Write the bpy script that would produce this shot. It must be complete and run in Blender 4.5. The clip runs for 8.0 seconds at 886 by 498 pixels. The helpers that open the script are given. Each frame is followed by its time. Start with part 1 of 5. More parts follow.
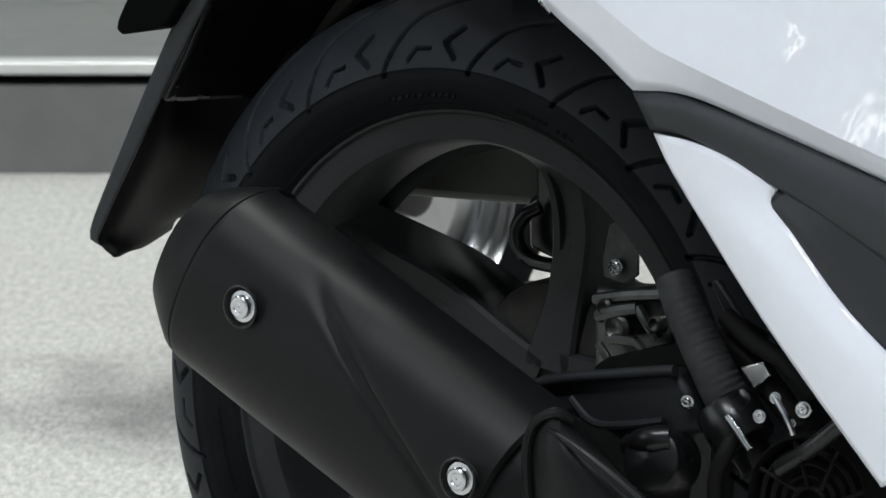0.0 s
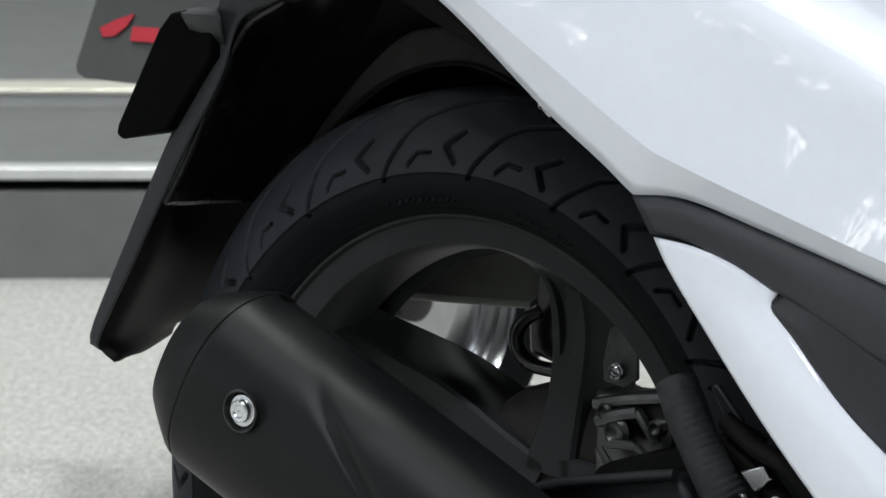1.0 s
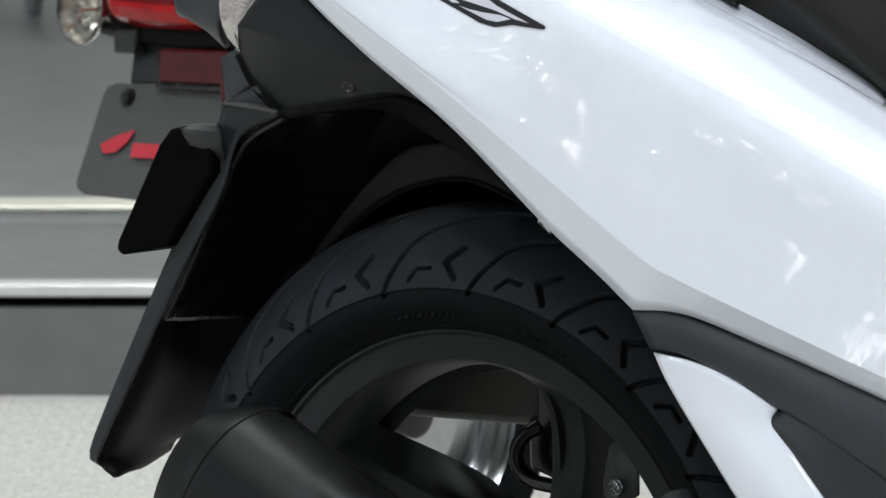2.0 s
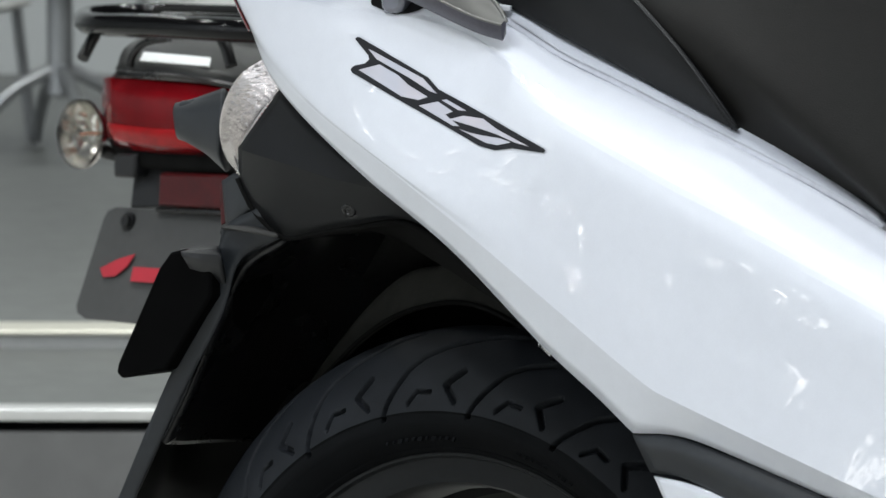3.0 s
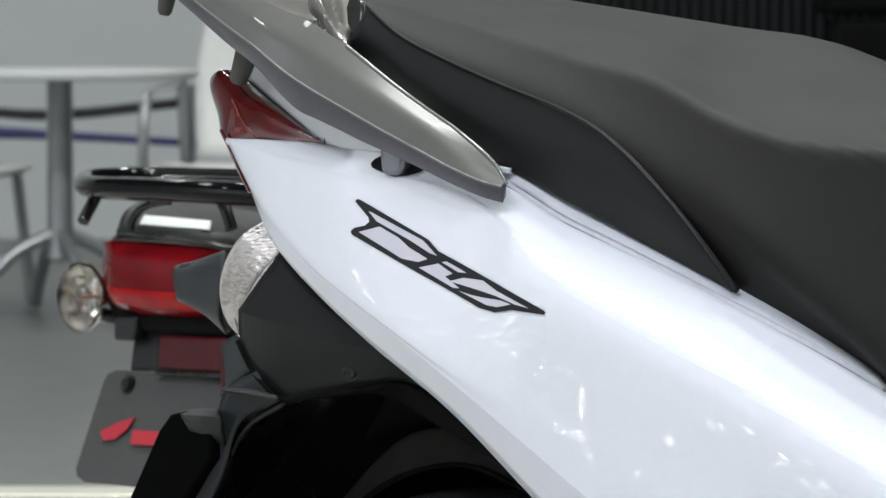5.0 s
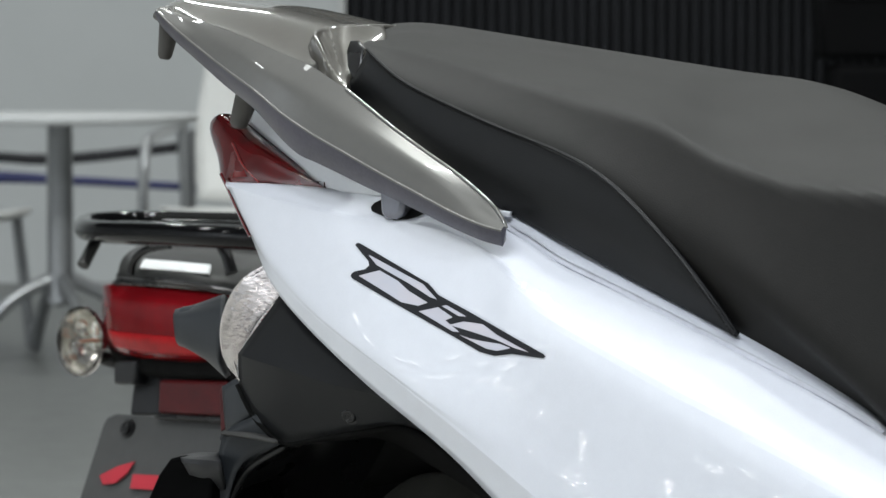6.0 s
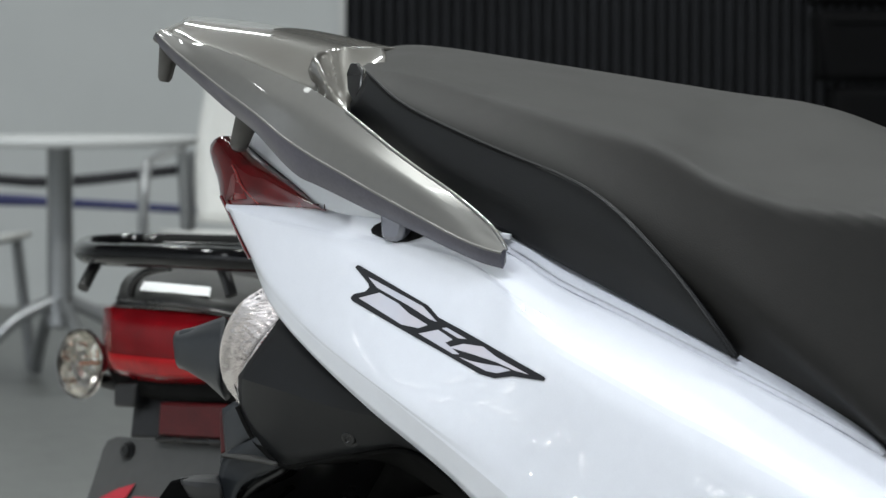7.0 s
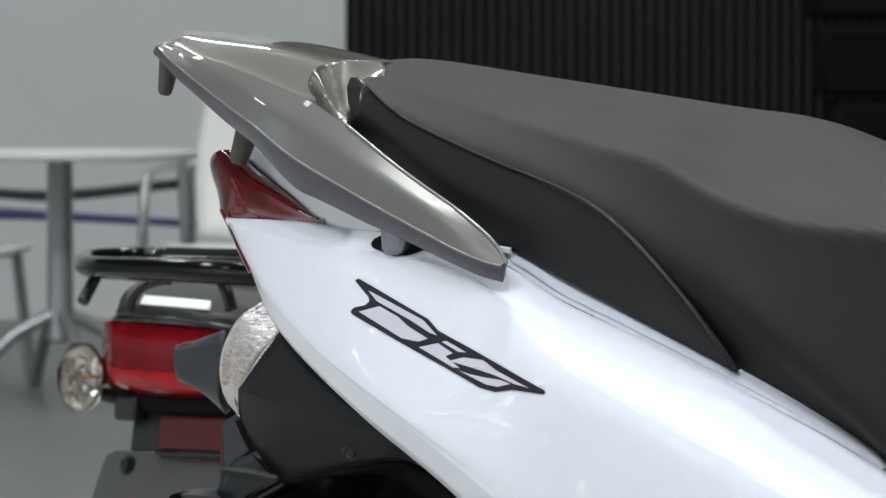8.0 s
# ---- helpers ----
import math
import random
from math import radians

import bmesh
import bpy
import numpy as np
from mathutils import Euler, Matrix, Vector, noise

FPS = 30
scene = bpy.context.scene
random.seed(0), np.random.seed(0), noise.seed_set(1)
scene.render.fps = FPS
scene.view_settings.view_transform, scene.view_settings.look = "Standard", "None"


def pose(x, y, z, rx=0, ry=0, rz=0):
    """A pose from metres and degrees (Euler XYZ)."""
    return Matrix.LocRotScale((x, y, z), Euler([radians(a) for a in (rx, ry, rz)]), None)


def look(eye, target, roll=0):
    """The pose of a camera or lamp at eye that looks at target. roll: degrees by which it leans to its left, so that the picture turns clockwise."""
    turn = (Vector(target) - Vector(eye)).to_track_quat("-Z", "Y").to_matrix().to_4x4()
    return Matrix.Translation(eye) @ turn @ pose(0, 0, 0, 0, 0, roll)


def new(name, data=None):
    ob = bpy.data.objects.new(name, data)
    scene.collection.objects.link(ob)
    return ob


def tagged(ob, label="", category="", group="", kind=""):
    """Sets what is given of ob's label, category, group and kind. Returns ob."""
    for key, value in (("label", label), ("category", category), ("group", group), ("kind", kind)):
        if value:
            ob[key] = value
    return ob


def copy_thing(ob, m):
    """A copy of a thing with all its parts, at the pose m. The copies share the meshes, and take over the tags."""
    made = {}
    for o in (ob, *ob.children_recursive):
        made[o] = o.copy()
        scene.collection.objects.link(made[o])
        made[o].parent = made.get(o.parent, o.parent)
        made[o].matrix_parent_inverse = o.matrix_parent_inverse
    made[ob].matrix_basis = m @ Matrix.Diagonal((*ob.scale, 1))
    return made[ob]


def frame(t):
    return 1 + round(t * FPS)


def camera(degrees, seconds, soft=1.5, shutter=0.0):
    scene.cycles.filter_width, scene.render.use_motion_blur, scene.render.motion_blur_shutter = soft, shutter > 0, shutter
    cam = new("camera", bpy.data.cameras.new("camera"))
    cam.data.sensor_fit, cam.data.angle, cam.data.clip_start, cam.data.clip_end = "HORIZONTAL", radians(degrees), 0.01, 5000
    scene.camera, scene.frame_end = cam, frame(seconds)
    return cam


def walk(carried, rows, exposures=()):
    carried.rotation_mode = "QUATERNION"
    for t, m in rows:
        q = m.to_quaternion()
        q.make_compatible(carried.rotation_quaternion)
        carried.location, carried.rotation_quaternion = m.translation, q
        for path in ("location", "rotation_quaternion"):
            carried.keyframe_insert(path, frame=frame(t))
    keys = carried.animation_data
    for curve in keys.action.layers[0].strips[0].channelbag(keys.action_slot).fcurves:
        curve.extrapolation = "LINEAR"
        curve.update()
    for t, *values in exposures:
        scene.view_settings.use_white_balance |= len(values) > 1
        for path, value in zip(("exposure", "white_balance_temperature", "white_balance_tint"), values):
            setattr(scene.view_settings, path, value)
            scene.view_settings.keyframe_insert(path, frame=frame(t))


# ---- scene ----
# ---------------------------------------------------------------- camera: a tripod camera tilting up
cam = camera(10.5, 8.0)
cam.data.dof.use_dof, cam.data.dof.focus_distance, cam.data.dof.aperture_fstop = True, 3.0, 28.0
TILT_ROWS = [  # seconds, y, z, pitch
    (0, 0.0000, 0.8600, -9.314),
    (0.5, -0.0001, 0.8594, -8.694),
    (1, -0.0002, 0.8588, -8.051),
    (1.5, -0.0003, 0.8581, -7.381),
    (3, -0.0005, 0.8559, -5.157),
    (3.5, -0.0006, 0.8553, -4.510),
    (4, -0.0006, 0.8547, -3.997),
    (4.5, -0.0006, 0.8543, -3.578),
    (5, -0.0007, 0.8539, -3.192),
    (6.5, -0.0007, 0.8533, -2.505),
    (7, -0.0007, 0.8532, -2.393),
    (7.5, -0.0007, 0.8531, -2.303),
    (8, -0.0007, 0.8530, -2.228),
]
EXPOSURE = 0.27
walk(cam, [(t, pose(0, y, z, 90 + pitch, 0, 0)) for t, y, z, pitch in TILT_ROWS], exposures=[(0.0, EXPOSURE), (8.0, EXPOSURE)])

# ---------------------------------------------------------------- light of the exhibition hall
world = bpy.data.worlds.new("hall_air")
scene.world = world
world.use_nodes = True
world.node_tree.nodes["Background"].inputs[0].default_value = (0.80, 0.84, 0.90, 1)
world.node_tree.nodes["Background"].inputs[1].default_value = 0.08


def area(name, at, target, sx, sy, watts, colour):
    data = bpy.data.lights.new(name, "AREA")
    data.shape, data.size, data.size_y, data.energy, data.color = "RECTANGLE", sx, sy, watts, colour
    ob = new(name, data)
    ob.matrix_world = look(at, target)
    return ob


COOL = (0.90, 0.955, 1.03)
WARM = (0.942, 0.985, 0.970)
for x, y, watts in [(-5.6, 4.4, 14), (-3.2, 3.4, 8), (-1.6, 4.4, 16), (0.50, 3.95, 104), (-0.30, 3.75, 102), (1.2, 4.4, 18), (2.6, 3.6, 18), (3.8, 2.6, 20), (-2.4, 0.3, 69), (-1.2, -0.3, 74), (-0.1, -0.1, 62), (1.4, -0.5, 67),
                    (-3.6, 7.4, 22), (-1.6, 8.2, 22), (0.3, 7.6, 22), (2.2, 8.4, 24), (4.2, 7.4, 30), (-2.7, 11.6, 24), (-0.7, 11.2, 24), (1.3, 11.8, 26)]:
    area("hall_light", (x, y, 5.2), (x, y, 0), 0.46, 0.34, watts, COOL if y < 0 else WARM)
# unseen fill lamps, added so the pale west wall bounces soft light back
for y in (-0.2, 3.0):
    area("wall_bounce_fill", (-6.8, y, 4.4), (-9, y, 1.8), 0.6, 0.3, 150, COOL)


# ---------------------------------------------------------------- materials
def mat(name, colour, rough=0.5, metal=0.0, grain=0.0, scale=60.0, bump=0.0, bscale=300.0, coat=0.0, spec=0.5, second=None, rvar=0.0, stretch=None, coarse=9.0):
    """colour varied by two noises (grain: how much), roughness varied by rvar, fine relief by bump."""
    m = bpy.data.materials.new(name)
    m.use_nodes = True
    nt = m.node_tree
    p = nt.nodes["Principled BSDF"]
    p.inputs["Roughness"].default_value = rough
    p.inputs["Metallic"].default_value = metal
    p.inputs["Coat Weight"].default_value = coat
    p.inputs["Coat Roughness"].default_value = 0.02
    p.inputs["Specular IOR Level"].default_value = spec
    p.inputs["Base Color"].default_value = (*colour, 1)
    tc = nt.nodes.new("ShaderNodeTexCoord")

    def noisy(s, detail=4.0):
        n = nt.nodes.new("ShaderNodeTexNoise")
        n.inputs["Scale"].default_value, n.inputs["Detail"].default_value = s, detail
        if stretch:
            mp = nt.nodes.new("ShaderNodeMapping")
            mp.inputs["Scale"].default_value = stretch
            nt.links.new(tc.outputs["Object"], mp.inputs["Vector"])
            nt.links.new(mp.outputs[0], n.inputs["Vector"])
        else:
            nt.links.new(tc.outputs["Object"], n.inputs["Vector"])
        return n.outputs["Fac"]
    if grain:
        a, b = noisy(scale), noisy(scale * 2.1 if coarse > 20 else scale / coarse, 2.0)
        add = nt.nodes.new("ShaderNodeMath")
        add.operation = "ADD"
        nt.links.new(a, add.inputs[0]), nt.links.new(b, add.inputs[1])
        mp = nt.nodes.new("ShaderNodeMapRange")
        mp.inputs["From Min"].default_value, mp.inputs["From Max"].default_value = 0.7, 1.3
        nt.links.new(add.outputs[0], mp.inputs["Value"])
        mix = nt.nodes.new("ShaderNodeMix")
        mix.data_type = "RGBA"
        nt.links.new(mp.outputs[0], mix.inputs["Factor"])
        other = second or tuple(c * (1 + grain) for c in colour)
        mix.inputs["A"].default_value = (*[c * (1 - grain) for c in colour], 1) if not second else (*colour, 1)
        mix.inputs["B"].default_value = (*other, 1)
        nt.links.new(mix.outputs["Result"], p.inputs["Base Color"])
    if rvar:
        r = nt.nodes.new("ShaderNodeMapRange")
        r.inputs["To Min"].default_value, r.inputs["To Max"].default_value = max(0.02, rough - rvar), rough + rvar
        nt.links.new(noisy(23.0), r.inputs["Value"])
        nt.links.new(r.outputs[0], p.inputs["Roughness"])
    if bump:
        bp = nt.nodes.new("ShaderNodeBump")
        bp.inputs["Strength"].default_value, bp.inputs["Distance"].default_value = bump, 0.001
        nt.links.new(noisy(bscale, 3.0), bp.inputs["Height"])
        nt.links.new(bp.outputs[0], p.inputs["Normal"])
    return m


PEARL = mat("pearl_white_paint", (0.765, 0.785, 0.845), 0.3, grain=0.015, scale=900, coat=1.0, spec=0.0)
# the clear coat is gently wavy, so that lamps break up in it
nodes, links = PEARL.node_tree.nodes, PEARL.node_tree.links
wave, ripple, coords = nodes.new("ShaderNodeBump"), nodes.new("ShaderNodeTexNoise"), nodes.new("ShaderNodeTexCoord")
ripple.inputs["Scale"].default_value, ripple.inputs["Detail"].default_value = 90.0, 1.0
wave.inputs["Strength"].default_value, wave.inputs["Distance"].default_value = 0.055, 0.001
links.new(coords.outputs["Object"], ripple.inputs["Vector"])
links.new(ripple.outputs["Fac"], wave.inputs["Height"])
links.new(wave.outputs[0], nodes["Principled BSDF"].inputs["Coat Normal"])
DECK = mat("white_paint_deck", (0.78, 0.8, 0.84), 0.25, grain=0.02, scale=700, coat=0.8)
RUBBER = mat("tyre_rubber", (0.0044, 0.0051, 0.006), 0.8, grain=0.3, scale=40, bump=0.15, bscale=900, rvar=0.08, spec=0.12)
# tread paler and bluer than the smooth walls: grazing sheen put into its colour
TREAD = mat("tread_rubber_sheen", (0.0130, 0.0151, 0.0186), 0.6, grain=0.2, scale=60, bump=0.1, bscale=1200, rvar=0.06, spec=0.2)
REDB = mat("red_lens_glow", (0.33, 0.006, 0.009), 0.3, grain=0.3, scale=90, spec=0.15)
CAST = mat("dark_cast_wheel_paint", (0.0145, 0.016, 0.0178), 0.52, spec=0.28, grain=0.15, scale=200, bump=0.06, bscale=1200, rvar=0.05)
MATT = mat("heat_proof_black_paint", (0.0055, 0.0056, 0.0058), 0.46, spec=0.20, grain=0.15, scale=300, bump=0.05, bscale=1500, rvar=0.05)
PLASTIC = mat("grained_black_plastic", (0.01, 0.0105, 0.012), 0.5, grain=0.2, scale=120, bump=0.12, bscale=1400, rvar=0.06)
GLOSSY = mat("smooth_black_plastic", (0.0068, 0.0068, 0.0072), 0.28, grain=0.2, scale=50, rvar=0.05, spec=0.42)
OLIVE = mat("dull_black_plastic", (0.0066, 0.0066, 0.0060), 0.65, spec=0.14, grain=0.2, scale=80, bump=0.1, bscale=900)
LACQUER = mat("glossy_black_lacquer", (0.003, 0.003, 0.0033), 0.06, grain=0.1, scale=30, spec=0.22)
DRIVE = mat("grey_green_case_plastic", (0.07, 0.074, 0.066), 0.55, grain=0.15, scale=60, bump=0.1, bscale=900, spec=0.3)
HUGGER = mat("dull_olive_black_plastic", (0.032, 0.032, 0.029), 0.85, spec=0.08, grain=0.2, scale=80, bump=0.1, bscale=900)
ARM = mat("lit_grey_plastic", (0.036, 0.035, 0.033), 0.55, grain=0.15, scale=90, bump=0.08, bscale=900)
COWL = mat("mid_grey_cowl_plastic", (0.028, 0.028, 0.027), 0.42, grain=0.12, scale=90, bump=0.05, bscale=900, spec=0.35)
BLACK = mat("dull_black_lining", (0.0085, 0.0085, 0.0083), 0.9, grain=0.3, scale=40, spec=0.03)
FLATB = mat("flat_black_paint", (0.0024, 0.0024, 0.0025), 0.8, grain=0.2, scale=60, spec=0.03)
GREYP = mat("charcoal_plastic", (0.0205, 0.0236, 0.0278), 0.5, grain=0.12, scale=150, bump=0.1, bscale=1400)
NAVYP = mat("blue_black_plastic", (0.007, 0.008, 0.011), 0.4, grain=0.15, scale=150, bump=0.06, bscale=1400)
EDGEP = mat("dark_blue_grey_plastic", (0.0150, 0.0178, 0.0210), 0.5, grain=0.15, scale=150, bump=0.08, bscale=1400, spec=0.4)
UNDER = mat("dark_charcoal_plastic", (0.0074, 0.0081, 0.0092), 0.48, grain=0.12, scale=150, bump=0.1, bscale=1400, spec=0.2)
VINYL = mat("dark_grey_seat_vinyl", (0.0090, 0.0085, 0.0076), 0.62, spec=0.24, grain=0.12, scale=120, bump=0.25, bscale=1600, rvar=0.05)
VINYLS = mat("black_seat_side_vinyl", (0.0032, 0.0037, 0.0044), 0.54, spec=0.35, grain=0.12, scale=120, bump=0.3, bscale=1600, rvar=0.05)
CHAMP = mat("warm_silver_metallic_paint", (0.125, 0.122, 0.114), 0.40, metal=0.3, grain=0.03, scale=1500, coat=0.6)
DECKM = mat("grey_gold_deck_paint", (0.100, 0.095, 0.084), 0.3, metal=0.2, grain=0.04, scale=1500, coat=1.0, spec=0.3)
CHAMPM = mat("warm_silver_satin_paint", (0.10, 0.096, 0.09), 0.45, metal=0.1, grain=0.05, scale=2500, coat=0.0, spec=0.12)
POST = mat("blue_silver_paint", (0.19, 0.195, 0.23), 0.25, metal=0.5, grain=0.05, scale=2500, coat=0.6)
LIP = mat("pale_lavender_grey_lip", (0.58, 0.60, 0.66), 0.2, grain=0.03, scale=500, coat=0.9)
GAPP = mat("pale_grey_joint_filler", (0.60, 0.61, 0.67), 0.35, grain=0.1, scale=200)
POLISHED = mat("polished_steel_rim", (0.40, 0.405, 0.415), 0.2, metal=1.0, grain=0.1, scale=90, rvar=0.05)
REDM = mat("plain_red_lens", (0.165, 0.003, 0.006), 0.12, grain=0.25, scale=30, spec=0.25)
REDL = mat("red_lens", (0.112, 0.004, 0.005), 0.08, grain=0.3, scale=45, coat=1.0)
REDL2 = mat("pale_red_lens", (0.20, 0.022, 0.022), 0.2, grain=0.3, scale=45, coat=0.8)
REDD = mat("dark_red_reflector", (0.062, 0.004, 0.005), 0.4, grain=0.25, scale=400, spec=0.3)
AMBER = mat("amber_bulb_glass", (0.26, 0.13, 0.09), 0.15, grain=0.1, scale=90)
STEEL = mat("zinc_plated_steel", (0.62, 0.63, 0.65), 0.22, metal=1.0, grain=0.1, scale=300, rvar=0.08)
ALU = mat("raw_aluminium_casting", (0.105, 0.108, 0.105), 0.38, metal=0.85, grain=0.25, scale=140, bump=0.25, bscale=500, rvar=0.1)
HOSE = mat("ribbed_rubber_boot", (0.0290, 0.0305, 0.0325), 0.65, grain=0.3, scale=150, bump=0.2, bscale=240, spec=0.3)
DECAL = mat("black_sticker_foil", (0.010, 0.010, 0.013), 0.35, grain=0.1, scale=200, spec=0.2)
FOIL = mat("pale_iridescent_foil", (0.50, 0.53, 0.62), 0.25, grain=0.2, scale=30, second=(0.62, 0.56, 0.60), coat=0.5)
PLATE = mat("dark_grey_plate_paint", (0.055, 0.055, 0.054), 0.5, grain=0.08, scale=100)
REDP = mat("red_print", (0.42, 0.02, 0.035), 0.5, grain=0.05, scale=100)
WHITEP = mat("white_print", (0.85, 0.86, 0.86), 0.4, grain=0.05, scale=100)
CARPET = mat("pale_speckled_vinyl_floor", (0.27, 0.266, 0.25), 0.75, grain=0.5, scale=130, second=(0.50, 0.492, 0.466), coarse=60, bump=0.15, bscale=300, stretch=(1, 0.3, 1))
STAGE = mat("grey_stage_laminate", (0.122, 0.127, 0.122), 0.38, grain=0.1, scale=9, bump=0.03, bscale=60, rvar=0.06)
RISER = mat("grey_stage_riser_board", (0.125, 0.125, 0.125), 0.6, grain=0.1, scale=25)
TRIM = mat("satin_aluminium_edging", (0.66, 0.66, 0.65), 0.35, metal=0.5, grain=0.06, scale=40)
NOSING = mat("cream_anodised_nosing", (0.74, 0.71, 0.61), 0.32, metal=0.35, grain=0.06, scale=40)
WALL = mat("pale_partition_panel", (0.57, 0.59, 0.595), 0.55, grain=0.03, scale=5, bump=0.02, bscale=120)
SLAT = mat("black_curtain_cloth", (0.0115, 0.0125, 0.0160), 0.75, grain=0.3, scale=20, bump=0.1, bscale=300)
CEIL = mat("dark_hall_ceiling", (0.12, 0.12, 0.125), 0.8, grain=0.2, scale=2)
TABLE = mat("pale_grey_laminate", (0.66, 0.67, 0.67), 0.35, grain=0.03, scale=30)
TUBE = mat("brushed_steel_tube", (0.40, 0.41, 0.42), 0.35, metal=0.7, grain=0.05, scale=80)
WHITEC = mat("white_moulded_plastic", (0.78, 0.78, 0.76), 0.4, grain=0.03, scale=40)
BLUE = mat("navy_strap_webbing", (0.035, 0.04, 0.13), 0.6, grain=0.15, scale=120)
BLACKS = mat("black_strap_webbing", (0.012, 0.012, 0.016), 0.6, grain=0.15, scale=120)
DEVICE = mat("black_equipment_casing", (0.003, 0.003, 0.0035), 0.7, spec=0.12, grain=0.2, scale=30)


def clear(name, tint, rough=0.05):
    m = bpy.data.materials.new(name)
    m.use_nodes = True
    p = m.node_tree.nodes["Principled BSDF"]
    p.inputs["Base Color"].default_value = (*tint, 1)
    p.inputs["Roughness"].default_value = rough
    p.inputs["Transmission Weight"].default_value = 1.0
    p.inputs["IOR"].default_value = 1.45
    return m


CLEAR = clear("clear_ribbed_lens", (0.96, 0.95, 0.95), 0.03)
CLEAR.node_tree.nodes["Principled BSDF"].inputs["IOR"].default_value = 1.2
CLEAR2 = clear("thin_clear_lens", (0.95, 0.95, 0.95), 0.03)
CLEAR2.node_tree.nodes["Principled BSDF"].inputs["IOR"].default_value = 1.1
SPARK = mat("moulded_reflector_foil", (0.80, 0.75, 0.73), 0.14, metal=0.9, grain=0.1, scale=200, rvar=0.04)
BOWL = mat("pale_lamp_reflector", (0.70, 0.68, 0.63), 0.12, metal=0.92, grain=0.1, scale=200, rvar=0.05)
# lower side of the rail: darker and more mauve than its top
RAILSIDE = mat("mauve_grey_rail_side", (0.082, 0.078, 0.100), 0.34, metal=0.0, grain=0.12, scale=400, coat=0.3, spec=0.12)


# ---------------------------------------------------------------- mesh helpers
def thing(name, label, category, m=Matrix(), group="", kind=""):
    ob = new(name)
    ob.empty_display_size = 0.1
    ob.matrix_world = m
    return tagged(ob, label, category, group, kind)


def part(name, bm, material, parent=None, label="", angle=38, thick=0.0, bevel=0.0):
    me = bpy.data.meshes.new(name)
    bmesh.ops.recalc_face_normals(bm, faces=bm.faces)
    bm.to_mesh(me)
    bm.free()
    me.polygons.foreach_set("use_smooth", [True] * len(me.polygons))
    me.set_sharp_from_angle(angle=radians(angle))
    me.materials.append(material)
    ob = new(name, me)
    if parent is not None:
        ob.parent = parent
    if label:
        ob["label"] = label
    if thick:
        md = ob.modifiers.new("thickness", "SOLIDIFY")
        md.thickness, md.offset = thick, -1
    if bevel:
        md = ob.modifiers.new("edges", "BEVEL")
        md.width, md.segments, md.limit_method, md.angle_limit = bevel, 2, "ANGLE", radians(40)
        md.harden_normals = False
    return ob


def crv(pts, n):
    """n points along a smooth curve through pts, evenly spaced."""
    p = [Vector(q) for q in pts]
    p = [p[0] * 2 - p[1]] + p + [p[-1] * 2 - p[-2]]
    fine = []
    for i in range(1, len(p) - 2):
        a, b, c, d = p[i - 1:i + 3]
        for k in range(16):
            t = k / 16
            fine.append(0.5 * (2 * b + (c - a) * t + (2 * a - 5 * b + 4 * c - d) * t * t + (3 * b - a - 3 * c + d) * t ** 3))
    fine.append(p[-2])
    run = [0.0]
    for a, b in zip(fine, fine[1:]):
        run.append(run[-1] + (b - a).length)
    out = []
    for k in range(n):
        want = run[-1] * k / (n - 1)
        j = min(max(int(np.searchsorted(run, want)), 1), len(fine) - 1)
        w = (want - run[j - 1]) / max(run[j] - run[j - 1], 1e-9)
        out.append(fine[j - 1].lerp(fine[j], w))
    return out


def grid(rows, bm=None, close=False):
    bm = bm or bmesh.new()
    vs = [[bm.verts.new(p) for p in r] for r in rows]
    for a, b in zip(vs, vs[1:]):
        m = len(a)
        for i in range(m if close else m - 1):
            j = (i + 1) % m
            bm.faces.new((a[i], a[j], b[j], b[i]))
    return bm


def loft(curves, nu=48, nv=16, smooth=True, bm=None):
    """A skin over lengthwise curves; smooth: a smooth curve across them too."""
    rs = [crv(c, nu) for c in curves]
    cols = [crv([r[i] for r in rs], nv) if smooth and len(rs) > 2 else [rs[0][i].lerp(rs[1][i], k / (nv - 1)) for k in range(nv)] for i in range(nu)]
    return grid(cols, bm)


def tube(pts, r, n=24, seg=10, bm=None, ends=True):
    """A round bar along a smooth curve; r may be a number or a function of 0..1."""
    c = crv(pts, n)
    rows, side = [], None
    for i, p in enumerate(c):
        d = (c[min(i + 1, n - 1)] - c[max(i - 1, 0)]).normalized()
        if side is None:
            side = d.orthogonal().normalized()
        side = (side - d * side.dot(d)).normalized()
        up = d.cross(side)
        rr = r(i / (n - 1)) if callable(r) else r
        rows.append([p + (side * math.cos(a) + up * math.sin(a)) * rr for a in [2 * math.pi * k / seg for k in range(seg)]])
    bm = grid(rows, bm, close=True)
    if ends:
        bm.verts.ensure_lookup_table()
        n0 = len(bm.verts) - n * seg
        bm.faces.new([bm.verts[n0 + k] for k in range(seg)])
        bm.faces.new([bm.verts[len(bm.verts) - 1 - k] for k in range(seg)])
    return bm


def prism(poly, shift, bm=None):
    """A flat shape given by its corners, with thickness along shift."""
    bm = bm or bmesh.new()
    a = [bm.verts.new(p) for p in poly]
    b = [bm.verts.new(Vector(p) + Vector(shift)) for p in poly]
    bm.faces.new(a), bm.faces.new(b[::-1])
    for i in range(len(a)):
        j = (i + 1) % len(a)
        bm.faces.new((a[i], b[i], b[j], a[j]))
    return bm


